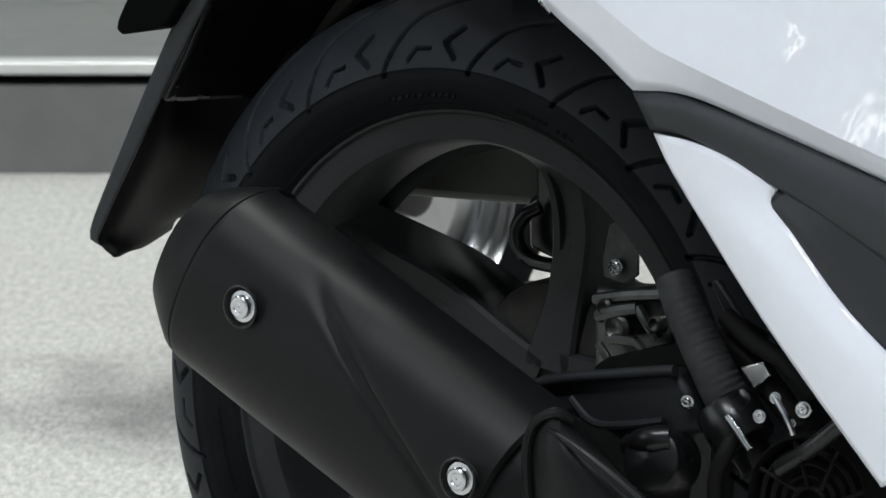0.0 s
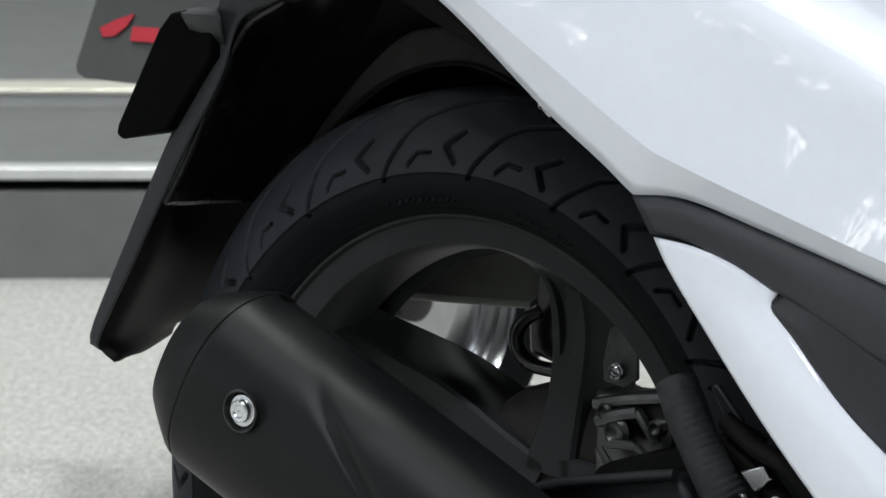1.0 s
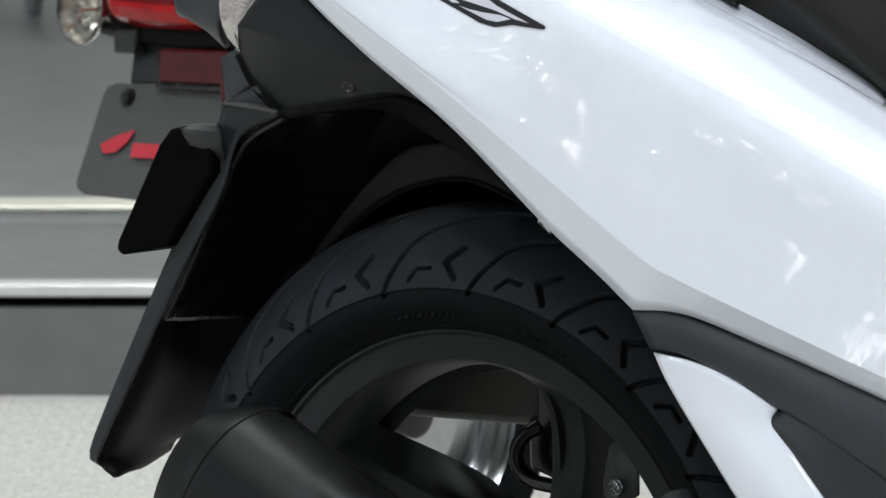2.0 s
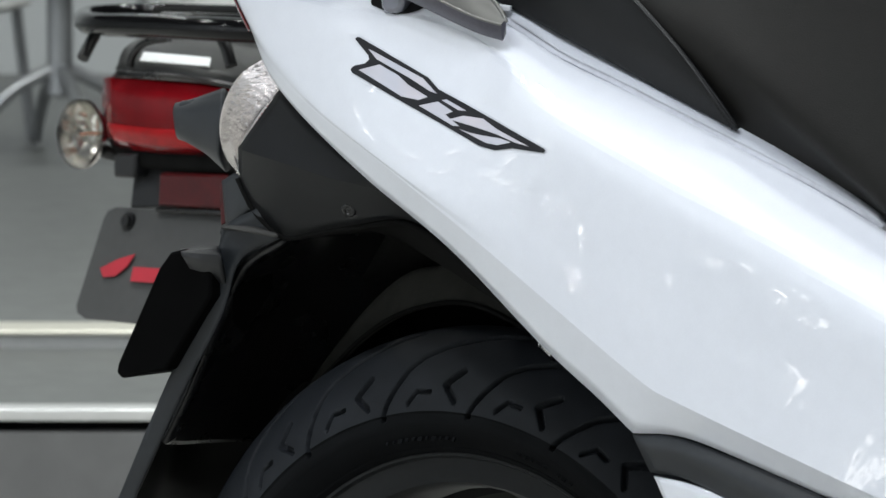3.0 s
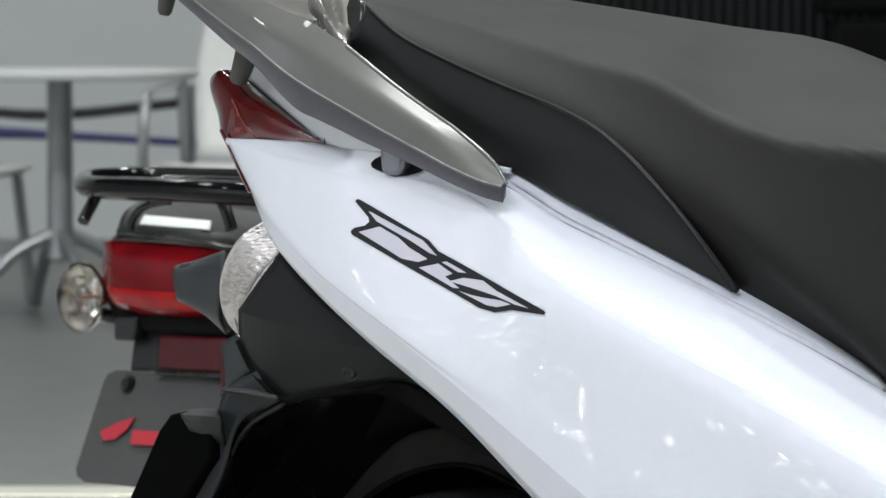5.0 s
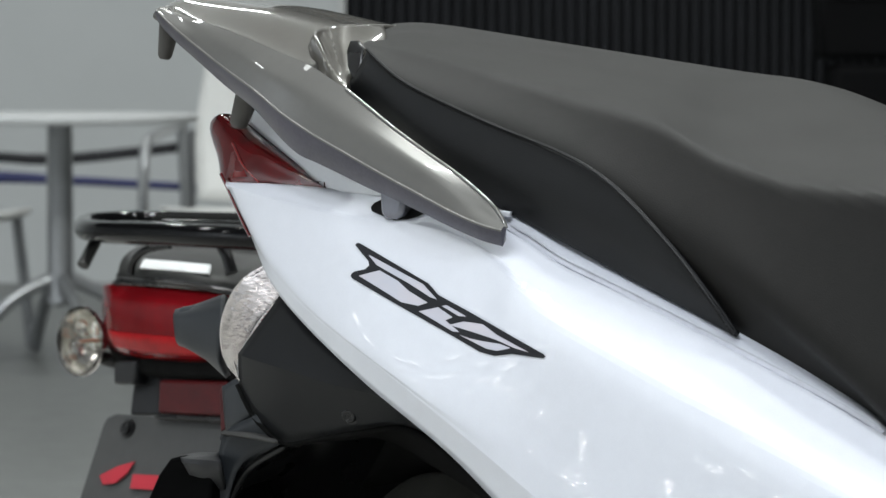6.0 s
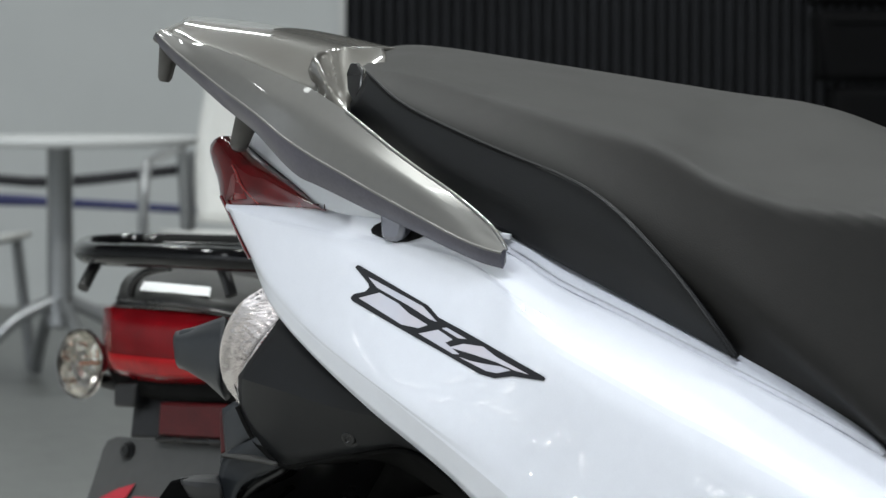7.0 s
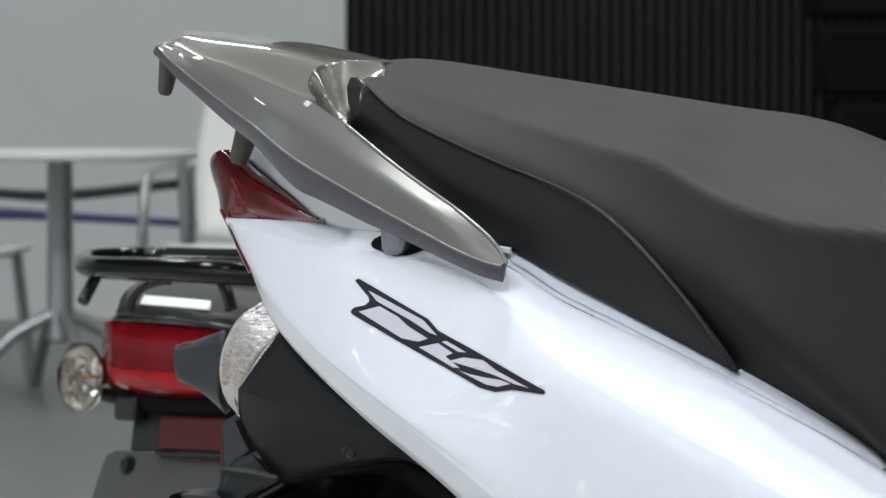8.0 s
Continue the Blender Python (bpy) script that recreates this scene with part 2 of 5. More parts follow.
def box(cx, cy, cz, dx, dy, dz, m=Matrix(), bm=None, taper=1.0):
    bm = bm or bmesh.new()
    lo = [(-1, -1), (1, -1), (1, 1), (-1, 1)]
    a = [bm.verts.new(m @ Vector((cx + x * dx / 2, cy + y * dy / 2, cz - dz / 2))) for x, y in lo]
    b = [bm.verts.new(m @ Vector((cx + x * dx / 2 * taper, cy + y * dy / 2 * taper, cz + dz / 2))) for x, y in lo]
    bm.faces.new(a[::-1]), bm.faces.new(b)
    for i in range(4):
        j = (i + 1) % 4
        bm.faces.new((a[i], a[j], b[j], b[i]))
    return bm


def lathe(profile, m=Matrix(), seg=48, bm=None, caps=False):
    """profile: (radius, height) pairs, turned round the z axis, then placed by m."""
    rows = [[m @ Vector((r * math.cos(a), r * math.sin(a), h)) for a in [2 * math.pi * k / seg for k in range(seg)]] for r, h in profile]
    bm = grid(rows, bm, close=True)
    if caps:
        bm.verts.ensure_lookup_table()
        n0 = len(bm.verts) - len(profile) * seg
        bm.faces.new([bm.verts[n0 + k] for k in range(seg)])
        bm.faces.new([bm.verts[len(bm.verts) - 1 - k] for k in range(seg)])
    return bm


def along(a, b):
    """A pose at a whose z axis points to b."""
    d = Vector(b) - Vector(a)
    return Matrix.Translation(a) @ d.to_track_quat("Z", "Y").to_matrix().to_4x4()


def bolt(name, at, to, r, parent, label, recess=True):
    """A hexagon bolt with a flange and a domed, stamped head."""
    m = along(at, to)
    h = lathe([(0.0005, 0.45 * r), (0.35 * r, 0.42 * r), (0.42 * r, 0.5 * r), (0.62 * r, 0.52 * r), (0.72 * r, 0.44 * r), (0.76 * r, 0.12 * r), (1.0 * r, 0.1 * r), (1.05 * r, -0.1 * r), (0.9 * r, -0.5 * r)], m, 24)
    return part(name, h, STEEL, parent, label)


def mirrored(bm):
    """Adds the mirror image in the middle plane (y = 0)."""
    g = bmesh.ops.duplicate(bm, geom=bm.verts[:] + bm.edges[:] + bm.faces[:])["geom"]
    for v in [e for e in g if isinstance(e, bmesh.types.BMVert)]:
        v.co.y = -v.co.y
    return bm


# ---------------------------------------------------------------- the place: floor, stage, walls, ceiling
def slab(name, x0, x1, y0, y1, z0, z1, material, label, category, bevel=0.0):
    ob = part(name, box((x0 + x1) / 2, (y0 + y1) / 2, (z0 + z1) / 2, x1 - x0, y1 - y0, z1 - z0), material, bevel=bevel)
    return tagged(ob, label, category, kind="structure")


EDGE = 5.81
slab("floor", -9, 9, -7, 16, -0.1, 0.0, CARPET, "pale grey speckled vinyl hall floor", "floor")
slab("stage_riser", -9, 9, EDGE, EDGE + 0.04, 0.0, 0.108, RISER, "dark grey front board of the low stage", "stage")
# the shadow under the edging is put in as a solid black strip
slab("stage_gap_shade", -9, 9, EDGE + 0.03, EDGE + 0.06, 0.108, 0.122, DEVICE, "solid black strip for the shadow under the stage edging", "stage")
slab("stage_trim", -9, 9, EDGE - 0.004, EDGE + 0.05, 0.122, 0.137, TRIM, "satin aluminium edging of the low stage", "trim", 0.002)
slab("stage_floor", -9, 9, EDGE + 0.05, 6.52, 0.1, 0.135, STAGE, "smooth grey stage floor with soft sheen", "floor")
slab("step_riser", -9, 9, 6.50, 6.53, 0.135, 0.152, TRIM, "pale low step front across the stage", "stage")
slab("step_trim", -9, 9, 6.49, 6.60, 0.152, 0.160, NOSING, "bright aluminium nosing of the low step", "trim", 0.003)
slab("stage_floor_back", -9, 9, 6.60, 16, 0.1, 0.157, STAGE, "smooth grey raised stage floor", "floor")
# ---------------------------------------------------------------- the white scooter (x forward, y to its left, z up)
SC = Matrix.Translation((0.0369, 3.0207, 0)) @ Matrix.Rotation(radians(-38.6), 4, "Z")
scooter = thing("scooter", "white motor scooter with dark grey seat and matt black muffler", "scooter", SC)
AXLE = 0.2667
HUB = Matrix.Translation((0, 0, AXLE)) @ Matrix.Rotation(radians(90), 4, "X")   # z of the lathe points to the scooter's right

# ---- rear wheel
wheel = part("rear_wheel", lathe([(0.044, -0.080), (0.042, -0.066), (0.036, -0.062), (0.020, -0.061), (0.018, -0.056), (0.001, -0.056)], HUB, 32), CAST, scooter, "dark grey cast wheel with black tyre")


def tyre():
    """The tyre, with the grooves of its tread pressed in: walls and tread as two skins."""
    na, reps, metre = 2400, 20, 0.235 * 2 * math.pi / 360      # metre: run of one degree on the shoulder
    half = [(0, 0, 0.2665), (0.012, 0, 0.2645), (0.021, 0, 0.2600), (0.032, 0, 0.2505), (0.0405, 0, 0.2395), (0.0465, 0, 0.2275), (0.0497, 0, 0.2146), (0.0485, 0, 0.2075), (0.0430, 0, 0.1985), (0.0335, 0, 0.1885), (0.0290, 0, 0.1840)]
    fine = crv(half, 118)
    plain = [Vector((-p.x, 0, p.z)) for p in crv(half, 30)[::-1]]
    prof = plain[:-1] + fine
    edge = 0.0742
    # one repeat: points (degrees round the wheel, millimetres from the crown), half width, depth
    strokes = [
        ([(0, 77), (1.2, 67.6), (3.0, 56.8), (4.8, 45.8), (7.2, 37), (11, 29), (16, 21), (22, 13)], 0.0014, 0.0045),
        ([(5.6, 69.0), (7.3, 61.6), (9.9, 61.9)], 0.0011, 0.0040),
        ([(15.4, 47.5), (12.8, 57.6), (15.0, 67.2)], 0.0019, 0.0055),
    ]
    period = 360 / reps * metre
    segs = []
    for pts, hw, dp in strokes:
        for (a0, w0), (a1, w1) in zip(pts, pts[1:]):
            for k in (-2, -1, 0, 1):
                segs.append((a0 * metre + k * period, w0 / 1000, a1 * metre + k * period, w1 / 1000, hw, dp))
    th = 2 * np.pi * np.arange(na) / na
    al = (np.degrees(th) - 3.0) % (360 / reps) * metre
    run, mid = 0.0, len(plain) - 1
    rows = []
    for i, q in enumerate(prof):
        if i > mid:
            run += (q - prof[i - 1]).length
        d = np.zeros(na)
        if i > mid and run < edge + 0.003:
            for a0, w0, a1, w1, hw, dp in segs:
                va, vw = a1 - a0, w1 - w0
                t = np.clip(((al - a0) * va + (run - w0) * vw) / (va * va + vw * vw), 0, 1)
                dist = np.hypot(al - a0 - t * va, run - w0 - t * vw)
                d = np.maximum(d, dp * np.clip((hw + 0.0005 - dist) / 0.0009, 0, 1))
        step = prof[min(i + 1, len(prof) - 1)] - prof[max(i - 1, 0)]
        inward = Vector((step.z, 0, -step.x)).normalized()
        proud = 0.0012 if run < edge else 0.0
        r, x = q.z + inward.z * (d - proud), q.x + inward.x * (d - proud)
        rows.append([(r[k] * math.sin(th[k]), -x[k], AXLE + r[k] * math.cos(th[k])) for k in range(na)])
        if run < edge:
            last = i
    return grid(rows[last:], close=True), grid(rows[:last + 1], close=True)


walls, tread = tyre()
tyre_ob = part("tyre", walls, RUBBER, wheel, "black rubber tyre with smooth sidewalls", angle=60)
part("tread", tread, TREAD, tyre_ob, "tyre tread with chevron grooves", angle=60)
for r0, h in ((0.2085, 0.0490), (0.1945, 0.0398)):
    part("tyre_bead_line", lathe([(r0 - 0.0012, h - 0.0008), (r0, h), (r0 + 0.0012, h - 0.0008)], HUB, 96), RUBBER, tyre_ob)
bm = bmesh.new()
rng = random.Random(4)
for a0, n, rr, hh in ((-16, 11, 0.2015, 0.0060), (14, 9, 0.2020, 0.005), (-112, 12, 0.2015, 0.0045), (120, 10, 0.2015, 0.0045)):
    for k in range(n):
        if rng.random() < 0.15:
            continue
        m = Matrix.Translation((0, 0, AXLE)) @ Matrix.Rotation(radians(a0 + 1.55 * k), 4, "Y")
        box(0, -0.0452, rr, 0.0016 + 0.0022 * rng.random(), 0.0012, hh * (0.7 + 0.4 * rng.random()), m @ Matrix.Translation((0, -0.0452, rr)) @ Matrix.Rotation(radians(-38), 4, "X") @ Matrix.Translation((0, 0.0452, -rr)), bm)
part("sidewall_texture", bm, RUBBER, tyre_ob, "unreadable moulded marks as small bars")["kind"] = "stuff"
rim = part("rim", lathe([(0.1840, 0.0270), (0.1885, 0.0345), (0.1905, 0.0362), (0.1912, 0.0350), (0.1905, 0.0362), (0.1888, 0.0358), (0.1870, 0.0330), (0.1835, 0.0318), (0.1750, 0.0305), (0.1712, 0.0290), (0.1690, 0.0250), (0.1665, 0.0130),
                         (0.1640, -0.004), (0.1640, -0.022), (0.170, -0.030), (0.182, -0.031), (0.190, -0.0345), (0.188, -0.036), (0.158, -0.036)], HUB, 160), CAST, wheel, "satin dark grey cast rim", angle=30)


def spoke(turn):
    """A cast spoke set off to one side of the hub: broad face with a sunk pocket, deep side wall, flared into the rim."""
    m = Matrix.Translation((0, 0, AXLE)) @ Matrix.Rotation(radians(turn), 4, "Y")
    rad = [0.012, 0.035, 0.060, 0.085, 0.110, 0.135, 0.152, 0.166]
    left = [-0.024, -0.019, -0.014, -0.013, -0.014, -0.015, -0.018, -0.026]
    right = [0.030, 0.029, 0.029, 0.030, 0.031, 0.032, 0.036, 0.047]
    face = [0.050, 0.050, 0.050, 0.049, 0.045, 0.034, 0.018, -0.012]
    deep = [0.044, 0.042, 0.038, 0.036, 0.034, 0.030, 0.026, 0.022]
    sink = [0.0, 0.0, 0.0, 0.0, 0.004, 0.004, 0.0, 0.0]
    rows = []
    for r, a, b, f, d, k in zip(rad, left, right, face, deep, sink):
        sec = [(a, f + d), (a, f + 0.002), (a + 0.002, f), (a + 0.007, f), (a + 0.009, f + k), (b - 0.030, f + k), (b - 0.028, f), (b - 0.017, f), (b - 0.014, f + 0.002), (b, f + d)]
        rows.append([m @ Vector((x, y, r)) for x, y in sec])
    cols = [crv([row[i] for row in rows], 26) for i in range(10)]
    return grid([[c[i] for c in cols] for i in range(26)], close=True)


for i in range(5):
    part("spoke", spoke(10 + 72 * i), CAST, wheel, angle=25)
hub = part("hub", lathe([(0.046, -0.125), (0.069, -0.115), (0.0705, -0.085), (0.0700, -0.064), (0.067, -0.059), (0.058, -0.057), (0.040, -0.055), (0.001, -0.053)], HUB, 64), HUGGER, wheel, "dull grey hub drum")

# ---- muffler, along the right of the wheel
M0, M1 = Vector((-0.1137, -0.15, 0.3682)), Vector((0.1484, -0.15, 0.2385))
MD = (M1 - M0).normalized()


def muffler_rows(stations, seg=40, grow=0.0):
    """Oval sections (distance along, half height, half width, lift) round the muffler's axis."""
    up = Vector((-MD.z, 0, MD.x))
    out = Vector((0, -1, 0))
    rows = []
    for d, hh, hw, lift in stations:
        c = M0 + MD * d + up * lift
        row = []
        for k in range(seg):
            a = 2 * math.pi * k / seg
            ca, sa = math.cos(a), math.sin(a)
            p = 2.35
            f = (abs(ca) ** p + abs(sa) ** p) ** (-1 / p)
            row.append(c + out * ((hw + grow) * ca * f) + up * ((hh + grow) * sa * f))
        rows.append(row)
    return rows


muffler = part("muffler", grid(muffler_rows([(0.022, 0.058, 0.047, 0), (0.03, 0.0605, 0.050, 0), (0.10, 0.061, 0.051, 0), (0.20, 0.061, 0.051, 0), (0.27, 0.059, 0.049, 0), (0.315, 0.052, 0.042, -0.003), (0.335, 0.030, 0.030, -0.008)]), close=True), MATT, scooter, "matt black oval muffler body")
part("end_cap", grid(muffler_rows([(0.026, 0.010, 0.010, 0), (0.012, 0.030, 0.026, 0), (-0.004, 0.036, 0.031, 0), (-0.009, 0.0415, 0.0355, 0), (-0.0085, 0.0440, 0.0380, 0), (-0.002, 0.0485, 0.0420, 0), (0.008, 0.0550, 0.0470, 0), (0.0180, 0.0610, 0.0515, 0), (0.0225, 0.0618, 0.0520, 0), (0.0235, 0.0610, 0.0512, 0), (0.0235, 0.052, 0.046, 0)]), close=True), MATT, muffler, "smooth black muffler end cap")


def shield():
    """The heat shield: a skin over the outer side, with a raised diagonal fold and a turned-in rim."""
    up, out = Vector((-MD.z, 0, MD.x)), Vector((0, -1, 0))
    rows = []
    nu, nv = 150, 110
    for i in range(nu):
        u = i / (nu - 1)
        d = 0.024 + u * 0.256
        row = []
        for j in range(nv):
            v = j / (nv - 1)
            a = radians(-98 + 196 * v)
            ca, sa = math.cos(a), math.sin(a)
            p = 2.3
            f = (abs(ca) ** p + abs(sa) ** p) ** (-1 / p)
            fold = 0.86 - 1.58 * (u - 0.31)     # where the fold runs
            h = sa * f
            step = 1 / (1 + math.exp(-(h - fold) * 60)) if u > 0.2 else 0
            ease = min(1, max(0, (u - 0.26) / 0.26))
            dz = (h - fold) * 0.0615
            g = 0.0012 + (0.0036 * step - 0.0026 * math.exp(-((dz + 0.004) / 0.0045) ** 2)) * ease
            if j in (0, nv - 1) or i in (0, nu - 1):
                g = 0.0008
            row.append(M0 + MD * d + out * ((0.051 + g) * ca * f) + up * ((0.0615 + g) * sa * f))
        rows.append(row)
    return grid(rows)


part("heat_shield", shield(), MATT, muffler, "matt black heat shield with diagonal fold", angle=50)
for q in (Vector((-0.0417, -0.2035, 0.3509)), Vector((0.1343, -0.2125, 0.2688))):
    part("bolt_cup", lathe([(0.0135, 0.0015), (0.0125, 0.0018), (0.0115, 0.0), (0.0105, -0.0035), (0.0005, -0.004)], along(q, q + Vector((0, -1, 0))), 32), GLOSSY, muffler)
    bolt("shield_bolt", q + Vector((0, 0.002, 0)), q + Vector((0, -1, 0)), 0.0098, muffler, "zinc hexagon flange bolt")
# front cover of the exhaust pipe
part("pipe_cover", loft([[(0.1687, -0.185, 0.307), (0.1643, -0.19, 0.2853), (0.1644, -0.19, 0.2514), (0.1669, -0.185, 0.2169)], [(0.1929, -0.195, 0.3139), (0.2006, -0.205, 0.2924), (0.211, -0.205, 0.2604), (0.2279, -0.2, 0.2284)],
                         [(0.1919, -0.18, 0.3057), (0.2323, -0.19, 0.2841), (0.2688, -0.19, 0.2591), (0.2973, -0.185, 0.2324)]], 24, 10), MATT, muffler, "black exhaust pipe cover", thick=0.002)
part("pipe_cover_rib", tube([(0.1906, -0.199, 0.3035), (0.2238, -0.206, 0.2922), (0.2563, -0.206, 0.2734), (0.2841, -0.2, 0.2498)], lambda u: 0.0015 + 0.004 * u, 16, 8), MATT, muffler)
part("pipe_cover_rim", tube([(0.1739, -0.197, 0.2539), (0.1726, -0.197, 0.2875), (0.1769, -0.194, 0.305), (0.1944, -0.197, 0.3137), (0.1994, -0.19, 0.3082)], 0.0032, 24, 8), MATT, muffler)

# ---- white side panel: upper edge, shoulder, bulge, fold and lower edge
P_TOP = [(-0.1543, -0.086, 0.754), (-0.1114, -0.092, 0.754), (-0.0625, -0.098, 0.7527), (0.0004, -0.106, 0.7487), (0.0476, -0.11, 0.744), (0.0952, -0.1130, 0.7294), (0.1380, -0.1165, 0.7106), (0.1814, -0.1190, 0.6962), (0.2238, -0.1213, 0.6814), (0.2689, -0.1230, 0.6647), (0.3196, -0.1250, 0.6452), (0.3714, -0.1270, 0.6234), (0.4772, -0.13, 0.5785)]
P_SH = [(-0.1484, -0.09, 0.7499), (-0.1012, -0.104, 0.7407), (-0.0336, -0.119, 0.7296), (0.0134, -0.122, 0.7261), (0.0741, -0.127, 0.7144), (0.1512, -0.148, 0.6726), (0.2287, -0.154, 0.6423), (0.2839, -0.158, 0.6211), (0.3297, -0.161, 0.6015), (0.3959, -0.164, 0.5728), (0.5001, -0.167, 0.5282)]
P_MID = [(-0.1364, -0.093, 0.7353), (-0.1024, -0.108, 0.7137), (-0.0467, -0.125, 0.683), (0.0289, -0.141, 0.6524), (0.1058, -0.151, 0.6228), (0.1771, -0.157, 0.5973), (0.2534, -0.162, 0.5697), (0.3341, -0.166, 0.5452), (0.3987, -0.168, 0.5266), (0.5028, -0.171, 0.4953)]
P_FOLD = [(-0.1267, -0.0945, 0.7221), (-0.0956, -0.1095, 0.6995), (-0.0472, -0.1245, 0.6732), (0.0295, -0.1418, 0.6395), (0.0929, -0.1508, 0.6074), (0.1522, -0.1568, 0.5743), (0.2265, -0.1633, 0.5324), (0.2559, -0.1653, 0.5211), (0.3369, -0.1698, 0.4973), (0.4015, -0.1718, 0.4785), (0.5053, -0.1748, 0.4503)]
P_LOW = [(-0.1300, -0.0890, 0.7186), (-0.1005, -0.1060, 0.6936), (-0.0626, -0.1170, 0.6681), (-0.0022, -0.1300, 0.6346), (0.0719, -0.1405, 0.5958), (0.1451, -0.1475, 0.5446), (0.1888, -0.1505, 0.5170), (0.2127, -0.1515, 0.5002), (0.2171, -0.1515, 0.4992), (0.2518, -0.1540, 0.5000), (0.3011, -0.1570, 0.4891), (0.3935, -0.1595, 0.4636), (0.4988, -0.1640, 0.4331)]


def side_panel(side):
    """Bulged skin, sharp fold, lower facet; side: 1 the right, -1 the left."""
    top, low = [crv(q, 110) for q in (P_TOP, P_SH, P_MID, P_FOLD)], crv(P_LOW, 110)
    rows = []
    for i in range(110):
        t0, t1 = top[0][i], top[1][i]
        col = crv([t0, t0.lerp(t1, 0.5) + Vector((0, -0.0018, 0)), t1] + [r[i] for r in top[2:]], 40)
        col += [col[-1].lerp(low[i], k / 4) for k in (1, 2, 3, 4)]
        rows.append([Vector((p.x, p.y * side, p.z)) for p in col])
    return grid(rows)


panel = part("side_panel", side_panel(1), PEARL, scooter, "glossy pearl white side panel", angle=8, thick=0.003)
part("side_panel", side_panel(-1), PEARL, scooter, "glossy pearl white side panel", angle=8, thick=-0.003)
# flange beside the seat, greyer than the panel
part("panel_lip", loft([[(0.0236, -0.0930, 0.7672), (0.0550, -0.0965, 0.7560), (0.0944, -0.1010, 0.7425), (0.1059, -0.1020, 0.7374), (0.1285, -0.1040, 0.7266), (0.1725, -0.1070, 0.7097), (0.2149, -0.1090, 0.6940), (0.2565, -0.1110, 0.6782), (0.2966, -0.1120, 0.6627), (0.3361, -0.1130, 0.6452), (0.3628, -0.1140, 0.6326)],
                        [(0.0287, -0.0995, 0.7600), (0.0601, -0.1030, 0.7488), (0.0998, -0.1080, 0.7348), (0.1116, -0.1095, 0.7297), (0.1342, -0.1115, 0.7190), (0.1780, -0.1145, 0.7035), (0.2203, -0.1165, 0.6882), (0.2618, -0.1185, 0.6726), (0.3022, -0.1200, 0.6576), (0.3415, -0.1210, 0.6415), (0.3680, -0.1220, 0.6289)],
                        [(0.0311, -0.1025, 0.7547), (0.0625, -0.1060, 0.7435), (0.1018, -0.1105, 0.7295), (0.1135, -0.1120, 0.7245), (0.1361, -0.1140, 0.7145), (0.1799, -0.1170, 0.6997), (0.2223, -0.1192, 0.6845), (0.2635, -0.1210, 0.6696), (0.3041, -0.1228, 0.6546), (0.3436, -0.1242, 0.6389), (0.3700, -0.1250, 0.6266)]], 60, 9), LIP, panel, "pale blue-grey lip beside the seat", thick=0.003)
part("panel_gap", tube([(0.0602, -0.1040, 0.7442), (0.0812, -0.1060, 0.7356), (0.0991, -0.1070, 0.7273), (0.1109, -0.1085, 0.7223), (0.1335, -0.1105, 0.7123), (0.1773, -0.1135, 0.6975), (0.2197, -0.1157, 0.6823), (0.2611, -0.1175, 0.6673), (0.3017, -0.1193, 0.6524), (0.3413, -0.1207, 0.6367), (0.3677, -0.1215, 0.6244)], 0.0036, 60, 8), GAPP, panel, "grey joint between the lip and the panel")

# ---- black moulding and the lower white panel
part("side_moulding", loft([[(0.2128, -0.15, 0.4981), (0.2471, -0.153, 0.4992), (0.3011, -0.157, 0.4885), (0.3944, -0.161, 0.4635), (0.4994, -0.165, 0.4333)],
                            [(0.2198, -0.154, 0.4918), (0.2554, -0.159, 0.4914), (0.3053, -0.163, 0.4773), (0.3984, -0.167, 0.4452), (0.5026, -0.17, 0.4068)],
                            [(0.2258, -0.15, 0.4769), (0.2571, -0.153, 0.4747), (0.3186, -0.157, 0.4529), (0.3946, -0.161, 0.419), (0.4998, -0.165, 0.3721)]], 40, 12), GREYP, scooter, "grained dark grey plastic moulding", thick=0.003)
part("lower_panel", loft([[(0.2267, -0.148, 0.4748), (0.2594, -0.1535, 0.4723), (0.2895, -0.157, 0.465), (0.3183, -0.156, 0.4515)],
                          [(0.239, -0.15, 0.4572), (0.2692, -0.156, 0.4492), (0.2949, -0.159, 0.4423), (0.3163, -0.1575, 0.4425)],
                          [(0.2619, -0.154, 0.4321), (0.2878, -0.16, 0.424), (0.3113, -0.163, 0.4216), (0.3312, -0.16, 0.4296)],
                          [(0.3218, -0.164, 0.3704), (0.3425, -0.169, 0.3719), (0.3602, -0.171, 0.3804), (0.3747, -0.168, 0.3908)],
                          [(0.4071, -0.178, 0.2945), (0.4251, -0.182, 0.3069), (0.4377, -0.183, 0.3242), (0.4455, -0.18, 0.3457)]], 20, 60), PEARL, scooter, "white lower side panel", thick=0.003)
part("lower_panel_insert", loft([[(0.3223, -0.155, 0.4511), (0.3481, -0.158, 0.4462), (0.3939, -0.16, 0.4251), (0.4439, -0.162, 0.3993)], [(0.3133, -0.1565, 0.4453), (0.3432, -0.162, 0.4298), (0.398, -0.166, 0.3933), (0.4492, -0.17, 0.3638)],
                                 [(0.3156, -0.1575, 0.4399), (0.3293, -0.1595, 0.4293), (0.3513, -0.1625, 0.409), (0.3737, -0.1665, 0.3911), (0.4021, -0.171, 0.3713), (0.4544, -0.178, 0.3372)]], 30, 14), NAVYP, scooter, "dark blue-black inset panel", thick=0.003)

